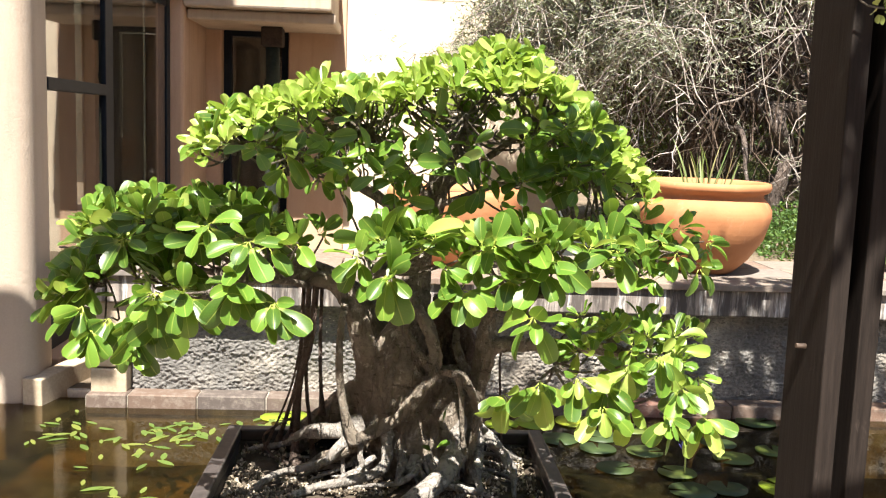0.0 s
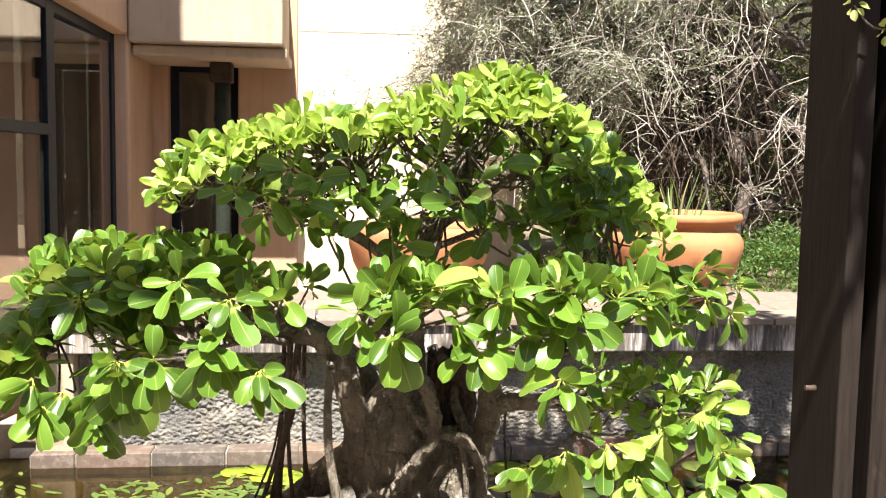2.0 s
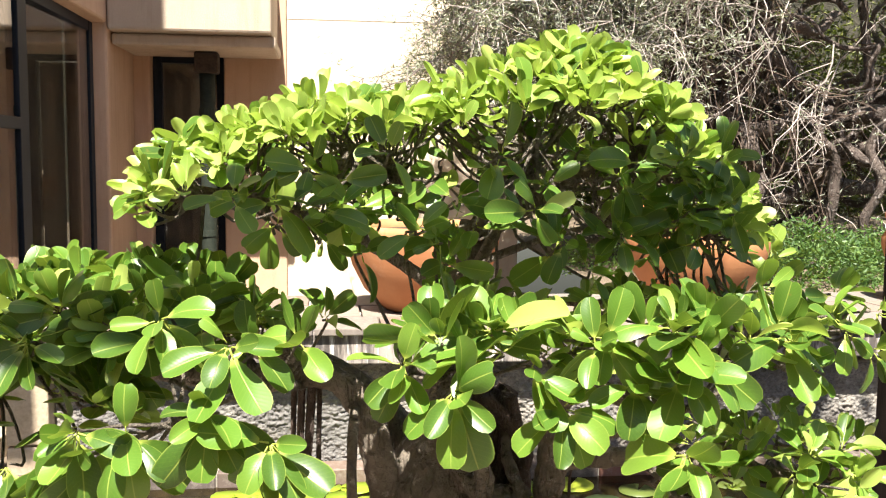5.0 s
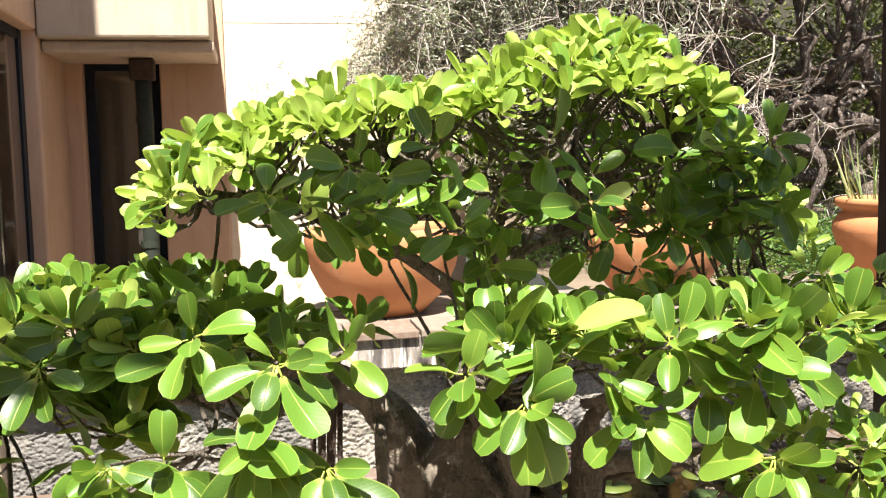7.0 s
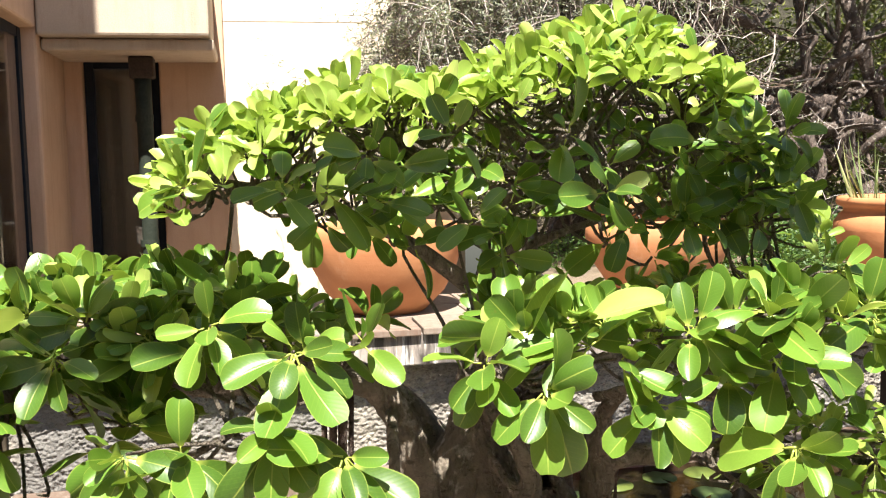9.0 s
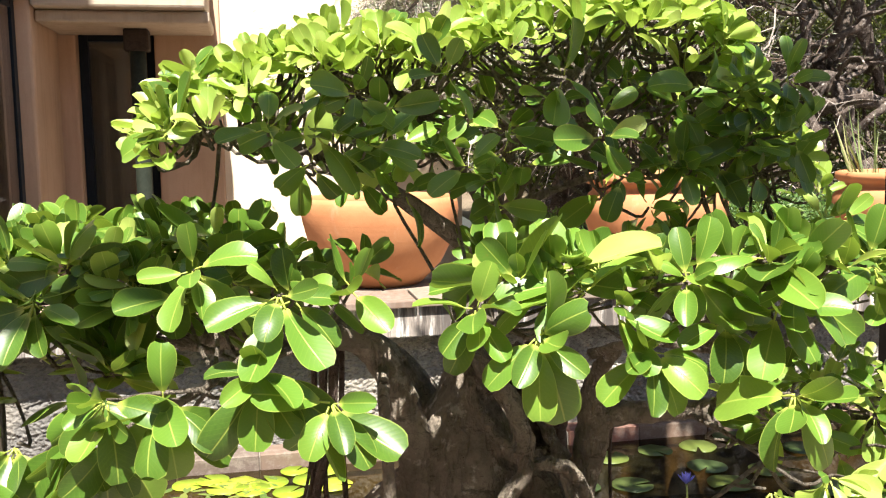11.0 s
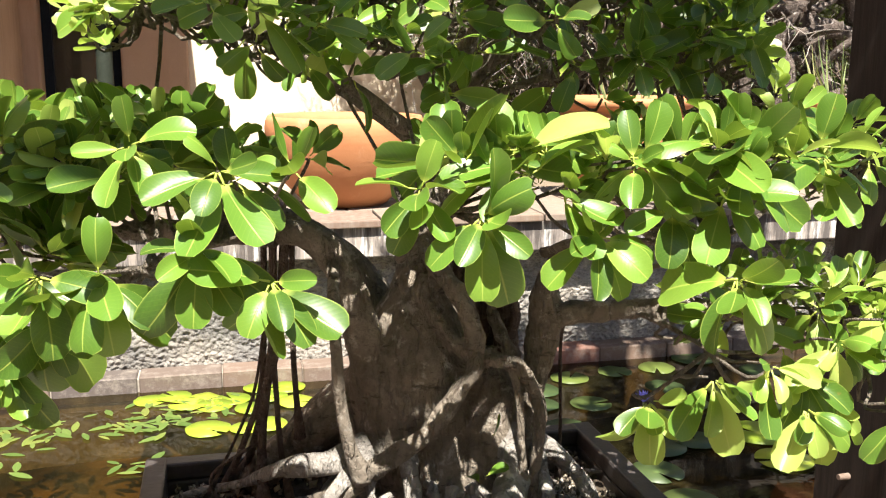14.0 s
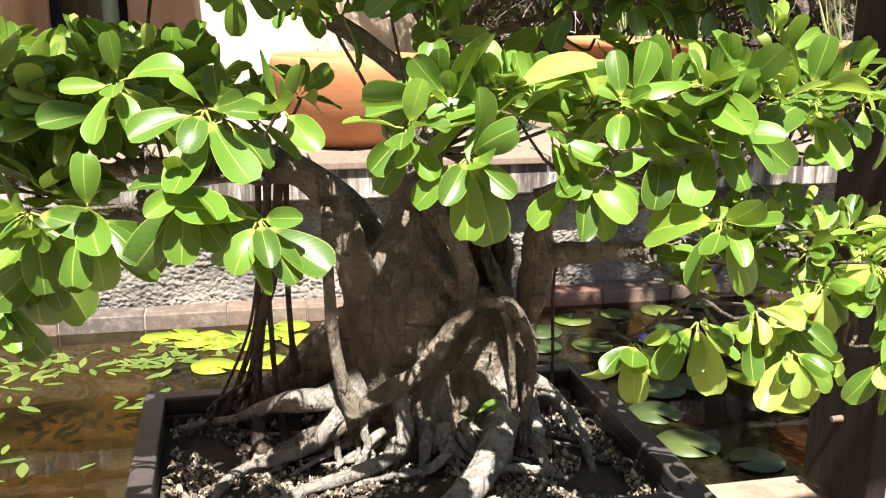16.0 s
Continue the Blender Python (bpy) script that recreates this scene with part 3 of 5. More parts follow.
for _ in range(5200):
    x, y, z = cr.uniform(-0.95, 1.25), cr.uniform(-1.0, 1.15), cr.gauss(0.0, 0.10)
    if (y < 0.75 or 0.12 < x < 0.75) and noise.noise(Vector((x * 2.2, y * 2.2, 1.5))) > -0.28:
        m = toward((x, y, z), (cr.gauss(0, 1), cr.gauss(0, 1), cr.gauss(0, 0.4)), cr.uniform(-0.5, 0.5))
        blade(top, m, cr.uniform(0.06, 0.10), cr.uniform(0.04, 0.06), (0.3, 0.9, 1.0, 0.7, 0.1), 0.4, 0.2, 3)
tagged(part("leafy_top", top, PONDLEAF, climber, "unseen green leaves added to shade the water"), kind="stuff")
part("vine", tube(bmesh.new(), [(0.18, 0.74, -4.1), (0.21, 0.72, -2.6), (0.17, 0.735, -1.2), (0.20, 0.73, 0.0)], [0.006, 0.006, 0.005, 0.004], 6, 5), TWIG, climber, "thin brown vine stem", True)
sprig = part("vine", tube(bmesh.new(), [(0.20, 0.72, -2.64), (0.10, 0.71, -2.585), (0.0, 0.71, -2.575), (-0.05, 0.705, -2.53)], [0.004, 0.003, 0.0025, 0.002], 6, 4), TWIG, climber, "thin brown vine stem", True)
for x, y, z in ((-0.052, 0.70, -2.527), (0.028, 0.70, -2.583)):
    for k in range(9):
        a = k * 2.4 + 5 * x
        b = bmesh.new()
        at = (x + 0.011 * math.cos(a), y + cr.uniform(-0.008, 0.008), z + 0.014 * math.sin(a))
        blade(b, toward(at, (math.cos(a), -0.5, math.sin(a)), 0.6), cr.uniform(0.018, 0.028), cr.uniform(0.014, 0.02), (0.2, 0.8, 1.0, 0.85, 0.2), 0.5, 0.3, 6, 0.1, 4)
        part("leaf", b, SPRIG, sprig, "pale yellow-green young leaf", True)


# ---- terracotta pots on the ledge ----
def pot_bowl(at, radius, height, label, collar=True):
    pot = thing("terracotta_pot", label, "pot", at, "terracotta pots on the ledge")
    R, h = radius, height
    outer = [(0.46 * R, 0.0), (0.50 * R, 0.01), (0.70 * R, 0.16 * h), (0.90 * R, 0.38 * h), (1.0 * R, 0.62 * h), (0.995 * R, 0.71 * h), (0.92 * R, 0.80 * h),
             (0.865 * R, 0.835 * h), (0.865 * R, 0.875 * h), (0.95 * R, 0.905 * h), (0.975 * R, 0.945 * h), (0.96 * R, 0.99 * h), (0.92 * R, h), (0.86 * R, 0.985 * h), (0.83 * R, 0.90 * h), (0.82 * R, 0.80 * h)]
    if not collar:
        outer = [(0.48 * R, 0.0), (0.53 * R, 0.012), (0.76 * R, 0.24 * h), (0.92 * R, 0.52 * h), (0.985 * R, 0.74 * h), (1.0 * R, 0.86 * h), (0.985 * R, 0.94 * h), (0.955 * R, h), (0.91 * R, 0.99 * h), (0.89 * R, 0.90 * h), (0.86 * R, 0.70 * h)]
    part("bowl", lathe(bmesh.new(), outer, 48, 0.012), TERRACOTTA, pot, "", True)
    b = bmesh.new()
    bmesh.ops.create_circle(b, cap_ends=True, segments=32, radius=0.84 * R, matrix=Matrix.Translation((0, 0, 0.90 * h)))
    part("soil", b, SOIL, pot, "dark dry potting soil")
    return pot


def reeds(at, count, height, spread, seed, label):
    r = random.Random(seed)
    b = bmesh.new()
    for _ in range(count):
        a, d = r.uniform(0, 6.28), spread * math.sqrt(r.random())
        m = toward(Vector(at) + Vector((d * math.cos(a), d * math.sin(a), 0)), (0.35 * math.cos(a), 0.35 * math.sin(a), 1), r.uniform(0, 6.28))
        blade(b, m, height * r.uniform(0.45, 1.0), r.uniform(0.006, 0.012), (0.9, 1.0, 0.9, 0.6, 0.05), r.uniform(-0.5, 0.7), 0.3, 6)
    return tagged(part("reed_clump", b, GRASS), label, "reeds", kind="stuff")


pot_bowl((0.525, 5.60, LEDGE_Z), 0.362, 0.40, "wide plain orange terracotta bowl on the slate ledge", False)
pot_bowl((1.86, 5.58, LEDGE_Z), 0.345, 0.48, "round terracotta pot holding thin green reeds on the ledge")
pot_bowl((3.24, 5.62, LEDGE_Z), 0.335, 0.46, "terracotta pot with dry reeds beside the timber post")
reeds((1.86, 5.58, LEDGE_Z + 0.42), 22, 0.32, 0.13, 3, "sparse green reeds with dry tips growing in a pot")
reeds((3.10, 5.62, LEDGE_Z + 0.40), 34, 0.42, 0.14, 5, "straw-coloured reeds growing in a pot")


# ---- the bonsai's tray ----
TX0, TX1, TY0, TY1 = -0.158, 0.545, 2.22, 2.69
plinth = thing("plinth", "plain mortared plinth under the bonsai tray", "plinth", (0.194, 2.455, WALK_Z - 0.02))
part("block", box(bmesh.new(), (-0.28, -0.17, 0.0), (0.28, 0.17, 0.445), 0.008), MORTAR, plinth)
tray = thing("bonsai_tray", "dark rectangular clay bonsai tray with a flat rim", "bonsai tray", ((TX0 + TX1) / 2, (TY0 + TY1) / 2, 0.625))
hw, hd = (TX1 - TX0) / 2, (TY1 - TY0) / 2


def frame_ring(bm, w, d, width, z0, z1, bevel=0.004):
    box(bm, (-w, -d, z0), (-w + width, d, z1), bevel)
    box(bm, (w - width, -d, z0), (w, d, z1), bevel)
    box(bm, (-w + width - 0.004, -d + 0.0005, z0), (w - width + 0.004, -d + width, z1 - 0.0005), bevel)
    box(bm, (-w + width - 0.004, d - width, z0), (w - width + 0.004, d - 0.0005, z1 - 0.0005), bevel)
    return bm


part("rim", frame_ring(bmesh.new(), hw, hd, 0.032, 0.078, 0.105), TRAY, tray, "", False)
part("body", frame_ring(bmesh.new(), hw - 0.012, hd - 0.012, 0.02, 0.015, 0.078), TRAY, tray)
part("base", box(bmesh.new(), (-hw + 0.02, -hd + 0.02, 0.0), (hw - 0.02, hd - 0.02, 0.03), 0.004), TRAY, tray)
bm = bmesh.new()
for j in range(41):
    for i in range(57):
        x, y = -hw + 0.03 + (2 * hw - 0.06) * i / 56, -hd + 0.03 + (2 * hd - 0.06) * j / 40
        e = min(1.0, min(hw - abs(x), hd - abs(y)) / 0.15)
        bm.verts.new((x, y, 0.058 + 0.010 * e + 0.012 * noise.noise(Vector((x * 22, y * 22, 0))) + 0.006 * noise.noise(Vector((x * 60, y * 60, 5)))))
bm.verts.ensure_lookup_table()
for j in range(40):
    for i in range(56):
        k = j * 57 + i
        bm.faces.new((bm.verts[k], bm.verts[k + 1], bm.verts[k + 58], bm.verts[k + 57]))
part("soil", bm, SOIL, tray, "dark damp soil", True)
GRAVEL = Mat("pale_gravel", 0.8, 0.3)
GRAVEL.color(GRAVEL.ramp(GRAVEL.random(), (0.0, (0.05, 0.04, 0.03)), (0.40, (0.13, 0.104, 0.077)), (0.75, (0.27, 0.225, 0.165)), (1.0, (0.58, 0.51, 0.40))))
bm = bmesh.new()
for _ in range(8500):
    x, y = rng.uniform(-hw + 0.045, hw - 0.045), rng.uniform(-hd + 0.045, hd - 0.045)
    if rng.random() < 0.75 and abs(x) < 0.17 and y > -0.02:
        continue
    if noise.noise(Vector((x * 14, y * 14, 3.0))) > 0.12:
        continue
    s = rng.uniform(0.0016, 0.0046) if rng.random() < 0.94 else rng.uniform(0.005, 0.008)
    m = Matrix.Translation((x, y, 0.070 + rng.uniform(0, 0.008))) @ Euler((rng.uniform(0, 3), rng.uniform(0, 3), rng.uniform(0, 3))).to_matrix().to_4x4() @ Matrix.Diagonal((s * 1.3, s, s * 0.7, 1))
    v = [bm.verts.new(m @ Vector(c)) for c in ((1, 0, 0), (-1, 0.1, 0), (0.1, 1, 0), (0, -1, 0.1), (0, 0.1, 1), (0.1, 0, -1))]
    for f in ((0, 2, 4), (2, 1, 4), (1, 3, 4), (3, 0, 4), (2, 0, 5), (1, 2, 5), (3, 1, 5), (0, 3, 5)):
        bm.faces.new([v[k] for k in f])
tagged(part("gravel", bm, GRAVEL.m, tray, "pale mixed gravel over the soil", False), kind="stuff")

# ---- the bonsai ----
BASE = Vector((0.24, 2.56, 0.70))
bonsai = thing("bonsai_fig", "old bonsai fig with swollen grey trunk and broad glossy leaves", "bonsai tree", BASE)


def local(p):
    return Vector(p) - BASE


def limb(name, points, radii, sides=12, steps=5, lumps=0.25, flute=0.0, material=BARK, label=""):
    return part(name, tube(bmesh.new(), [local(p) for p in points], radii, sides, steps, lumps, rng.uniform(0, 50), flute), material, bonsai, label, True)


# trunk: a swollen body, a leaning second stem and the flare of the roots
def stem(bm, points, radii, sides=28, steps=8, lumps=0.2, seed=1.0, flute=0.03):
    tube(bm, [local(p) for p in points], radii, sides, steps, lumps, seed, flute)


bm = bmesh.new()
stem(bm, ((0.238, 2.58, 0.66), (0.236, 2.58, 0.71), (0.232, 2.578, 0.76), (0.230, 2.575, 0.81), (0.230, 2.572, 0.86), (0.231, 2.57, 0.905), (0.232, 2.57, 0.95), (0.238, 2.572, 0.99), (0.242, 2.58, 1.03), (0.25, 2.595, 1.09), (0.26, 2.61, 1.16), (0.28, 2.62, 1.24), (0.29, 2.63, 1.31)),
     (0.128, 0.124, 0.116, 0.106, 0.0975, 0.091, 0.069, 0.048, 0.040, 0.030, 0.024, 0.020, 0.017), 44, 8, 0.16, 3.0, 0.04)
stem(bm, ((0.30, 2.55, 0.66), (0.312, 2.535, 0.72), (0.320, 2.525, 0.79), (0.315, 2.525, 0.85), (0.30, 2.535, 0.91)), (0.078, 0.072, 0.060, 0.049, 0.030), 26, 8, 0.25, 6.0, 0.08)
stem(bm, ((0.36, 2.53, 0.66), (0.360, 2.515, 0.72), (0.364, 2.50, 0.79), (0.376, 2.49, 0.85), (0.381, 2.488, 0.895), (0.389, 2.488, 0.945), (0.391, 2.488, 0.995), (0.393, 2.475, 1.035), (0.40, 2.43, 1.08)),
     (0.04, 0.034, 0.026, 0.017, 0.0175, 0.0225, 0.021, 0.012, 0.009), 22, 8, 0.3, 9.0, 0.06)
stem(bm, ((0.168, 2.55, 0.85), (0.155, 2.535, 0.92), (0.138, 2.53, 0.985), (0.120, 2.53, 1.035), (0.075, 2.53, 1.085), (-0.02, 2.51, 1.10), (-0.15, 2.47, 1.11)), (0.038, 0.028, 0.0235, 0.022, 0.018, 0.015, 0.012), 20, 8, 0.22, 5.0, 0.05)
stem(bm, ((0.39, 2.49, 0.965), (0.43, 2.475, 0.976), (0.48, 2.45, 0.984), (0.54, 2.41, 0.993), (0.61, 2.345, 1.00), (0.68, 2.29, 1.00)), (0.021, 0.017, 0.015, 0.013, 0.011, 0.007), 16, 8, 0.3, 7.0, 0.05)
stem(bm, ((0.17, 2.60, 0.85), (0.10, 2.60, 0.80), (0.04, 2.615, 0.75), (-0.01, 2.63, 0.70)), (0.05, 0.042, 0.032, 0.022), 18, 8, 0.3, 5.5, 0.06)
# ridges that run down over the bulb
stem(bm, ((0.236, 2.525, 1.06), (0.255, 2.515, 1.028), (0.272, 2.498, 1.005), (0.283, 2.482, 0.975), (0.289, 2.472, 0.945), (0.286, 2.468, 0.92)), (0.012, 0.014, 0.014, 0.014, 0.014, 0.013), 14, 8, 0.15, 2.0, 0.03)
stem(bm, ((0.228, 2.525, 1.03), (0.229, 2.515, 1.0), (0.240, 2.498, 0.975), (0.258, 2.485, 0.948), (0.280, 2.472, 0.925)), (0.006, 0.009, 0.009, 0.009, 0.010), 12, 8, 0.15, 2.5, 0.03)
stem(bm, ((0.36, 2.52, 0.90), (0.345, 2.53, 0.93), (0.335, 2.55, 0.965), (0.35, 2.58, 1.0)), (0.012, 0.010, 0.009, 0.009), 10, 8, 0.3, 1.0, 0.03)
trunk = part("trunk", bm, BARK, bonsai, "", True)
mod = trunk.modifiers.new("weld", "REMESH")
mod.mode, mod.voxel_size, mod.use_smooth_shade = "VOXEL", 0.0034, True
grain = bpy.data.textures.new("bark_grain", "CLOUDS")
grain.noise_scale, grain.noise_depth = 0.014, 5
soft = trunk.modifiers.new("ease", "SMOOTH")
soft.factor, soft.iterations = 0.5, 2
rough = trunk.modifiers.new("grain", "DISPLACE")
rough.texture, rough.strength, rough.mid_level, rough.texture_coords = grain, 0.0075, 0.5, "LOCAL"

# the large diagonal root, the arch beside it and the spreading roots
limb("root", ((0.290, 2.472, 0.94), (0.285, 2.462, 0.908), (0.262, 2.455, 0.882), (0.219, 2.452, 0.83), (0.175, 2.455, 0.80), (0.135, 2.46, 0.772), (0.08, 2.47, 0.735), (0.02, 2.50, 0.69)), (0.012, 0.0115, 0.0115, 0.0125, 0.0135, 0.0145, 0.015, 0.012), 16, 9, 0.4)
limb("root", ((0.29, 2.475, 0.915), (0.318, 2.452, 0.922), (0.345, 2.445, 0.912), (0.368, 2.442, 0.868), (0.372, 2.442, 0.82), (0.365, 2.44, 0.76), (0.36, 2.44, 0.69), (0.35, 2.46, 0.61)), (0.008, 0.009, 0.0095, 0.0085, 0.0075, 0.0075, 0.009, 0.010), 14, 8, 0.5)
limb("root", ((0.335, 2.45, 0.91), (0.342, 2.44, 0.87), (0.345, 2.437, 0.81), (0.352, 2.44, 0.745)), (0.006, 0.006, 0.005, 0.007), 8)
for pts, radii in (
    (((0.145, 2.49, 0.80), (0.100, 2.475, 0.792), (0.053, 2.475, 0.790), (0.020, 2.505, 0.770), (-0.018, 2.575, 0.728), (-0.08, 2.605, 0.708), (-0.115, 2.62, 0.695)), (0.026, 0.022, 0.019, 0.013, 0.009, 0.007, 0.004)),
    (((0.145, 2.48, 0.79), (0.103, 2.452, 0.768), (0.080, 2.450, 0.738), (0.035, 2.448, 0.722), (-0.010, 2.450, 0.712), (-0.039, 2.426, 0.706), (-0.055, 2.389, 0.700), (-0.07, 2.35, 0.692)), (0.016, 0.014, 0.011, 0.010, 0.0095, 0.009, 0.008, 0.004)),
    (((0.200, 2.48, 0.80), (0.196, 2.450, 0.772), (0.197, 2.435, 0.742), (0.177, 2.420, 0.724), (0.133, 2.403, 0.716), (0.088, 2.390, 0.710), (0.037, 2.374, 0.703), (-0.013, 2.342, 0.694)), (0.017, 0.016, 0.014, 0.013, 0.0125, 0.012, 0.011, 0.006)),
    (((0.345, 2.485, 0.82), (0.340, 2.468, 0.790), (0.328, 2.436, 0.752), (0.299, 2.378, 0.728), (0.264, 2.340, 0.712), (0.227, 2.318, 0.703), (0.189, 2.302, 0.692)), (0.020, 0.024, 0.028, 0.028, 0.024, 0.018, 0.010)),
    (((0.385, 2.51, 0.79), (0.402, 2.50, 0.774), (0.425, 2.475, 0.760), (0.446, 2.456, 0.733), (0.452, 2.425, 0.708), (0.448, 2.38, 0.692)), (0.018, 0.016, 0.015, 0.014, 0.010, 0.005)),
    (((0.372, 2.49, 0.80), (0.378, 2.47, 0.765), (0.342, 2.426, 0.745), (0.333, 2.410, 0.715), (0.322, 2.386, 0.692)), (0.012, 0.012, 0.010, 0.009, 0.006)),
    (((0.378, 2.485, 0.79), (0.383, 2.465, 0.755), (0.376, 2.412, 0.738), (0.379, 2.387, 0.708), (0.38, 2.37, 0.692)), (0.015, 0.016, 0.013, 0.010, 0.006)),
    (((0.285, 2.39, 0.722), (0.310, 2.376, 0.716), (0.340, 2.374, 0.713), (0.376, 2.376, 0.703), (0.41, 2.37, 0.693)), (0.010, 0.010, 0.010, 0.008, 0.004)),
    (((0.148, 2.465, 0.785), (0.142, 2.448, 0.760), (0.147, 2.442, 0.730), (0.130, 2.430, 0.702), (0.12, 2.42, 0.69)), (0.010, 0.008, 0.007, 0.007, 0.005)),
    (((0.100, 2.460, 0.762), (0.106, 2.468, 0.742), (0.110, 2.459, 0.705), (0.112, 2.45, 0.69)), (0.008, 0.006, 0.006, 0.004)),
    (((0.26, 2.42, 0.735), (0.229, 2.393, 0.716), (0.192, 2.395, 0.710), (0.133, 2.398, 0.701), (0.10, 2.40, 0.692)), (0.009, 0.008, 0.007, 0.005, 0.003)),
    (((0.225, 2.47, 0.755), (0.228, 2.445, 0.735), (0.222, 2.425, 0.712), (0.205, 2.40, 0.692)), (0.016, 0.013, 0.010, 0.005)),
    (((0.40, 2.55, 0.76), (0.44, 2.56, 0.725), (0.48, 2.57, 0.702), (0.51, 2.58, 0.692)), (0.018, 0.014, 0.009, 0.004)),
):
    limb("root", pts, [0.74 * r for r in radii], 16, 9, 0.5, 0, ROOTBARK)
for k in range(34):
    a = rng.uniform(math.pi * 1.45, math.pi * 2.08) if k % 3 else rng.uniform(math.pi * 0.95, math.pi * 1.45)
    c, s = math.cos(a), math.sin(a)
    r1 = rng.uniform(0.17, 0.29)
    wig = lambda: rng.uniform(-0.016, 0.016)
    deep = min(0.72 * r1, 0.165)
    pts = [(0.24 + 0.115 * c, 2.55 + 0.10 * s, 0.735 + wig()), (0.24 + 0.14 * c + wig(), 2.55 + 0.115 * s, 0.722 + 0.5 * wig()), (0.24 + 0.72 * r1 * c + wig(), 2.55 + 0.8 * deep * s + wig(), 0.709), (0.24 + r1 * c, 2.55 + deep * s + wig(), 0.699)]
    limb("root", pts, (0.007, rng.uniform(0.003, 0.007), 0.004, 0.002), 7, 5, 0.25, 0, ROOTBARK)
# a darker limb behind the fork
limb("branch", ((0.21, 2.63, 0.90), (0.165, 2.635, 0.98), (0.12, 2.63, 1.04), (0.05, 2.62, 1.09), (-0.05, 2.60, 1.12)), (0.045, 0.036, 0.028, 0.020, 0.012), 14, 6, 0.3)
# roots in the hollow beside the second stem, dark to stand for its shade
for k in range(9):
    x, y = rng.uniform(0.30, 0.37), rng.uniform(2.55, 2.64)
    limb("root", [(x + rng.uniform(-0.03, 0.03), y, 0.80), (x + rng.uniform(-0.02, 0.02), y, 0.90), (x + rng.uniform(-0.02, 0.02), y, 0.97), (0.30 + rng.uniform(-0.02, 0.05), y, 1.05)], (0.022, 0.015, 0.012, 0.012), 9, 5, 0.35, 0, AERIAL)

# hanging roots
for pts, rad in (
    (((0.03, 2.53, 1.09), (0.025, 2.52, 0.96), (0.014, 2.52, 0.88), (0.0, 2.56, 0.80), (-0.012, 2.62, 0.74), (-0.03, 2.645, 0.70)), 0.0085),
    (((0.045, 2.53, 1.09), (0.035, 2.52, 0.96), (0.016, 2.52, 0.89), (0.008, 2.55, 0.80), (0.007, 2.53, 0.745), (0.009, 2.512, 0.70)), 0.0105),
    (((0.018, 2.54, 1.09), (0.015, 2.53, 0.96), (0.006, 2.53, 0.87), (-0.02, 2.57, 0.78), (-0.045, 2.62, 0.70)), 0.0065),
    (((0.055, 2.54, 1.08), (0.053, 2.545, 0.96), (0.055, 2.545, 0.88), (0.060, 2.545, 0.80)), 0.006),
    (((0.025, 2.53, 0.98), (0.028, 2.52, 0.87), (0.034, 2.55, 0.78), (0.046, 2.52, 0.70)), 0.006),
    (((0.105, 2.51, 1.05), (0.099, 2.45, 1.0), (0.099, 2.43, 0.94), (0.104, 2.432, 0.88), (0.116, 2.44, 0.82), (0.134, 2.448, 0.775)), 0.0125),
    (((0.02, 2.53, 1.0), (0.0, 2.53, 0.88), (-0.035, 2.57, 0.78), (-0.07, 2.60, 0.70)), 0.0035),
    (((0.425, 2.49, 0.97), (0.424, 2.51, 0.92), (0.435, 2.53, 0.79), (0.44, 2.55, 0.70)), 0.0038),
    (((0.01, 2.55, 0.80), (-0.06, 2.55, 0.755), (-0.045, 2.54, 0.715), (0.0, 2.52, 0.70)), 0.004),
):
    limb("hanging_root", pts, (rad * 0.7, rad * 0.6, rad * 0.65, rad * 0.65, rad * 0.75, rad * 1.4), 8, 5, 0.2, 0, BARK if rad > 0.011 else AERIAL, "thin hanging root")

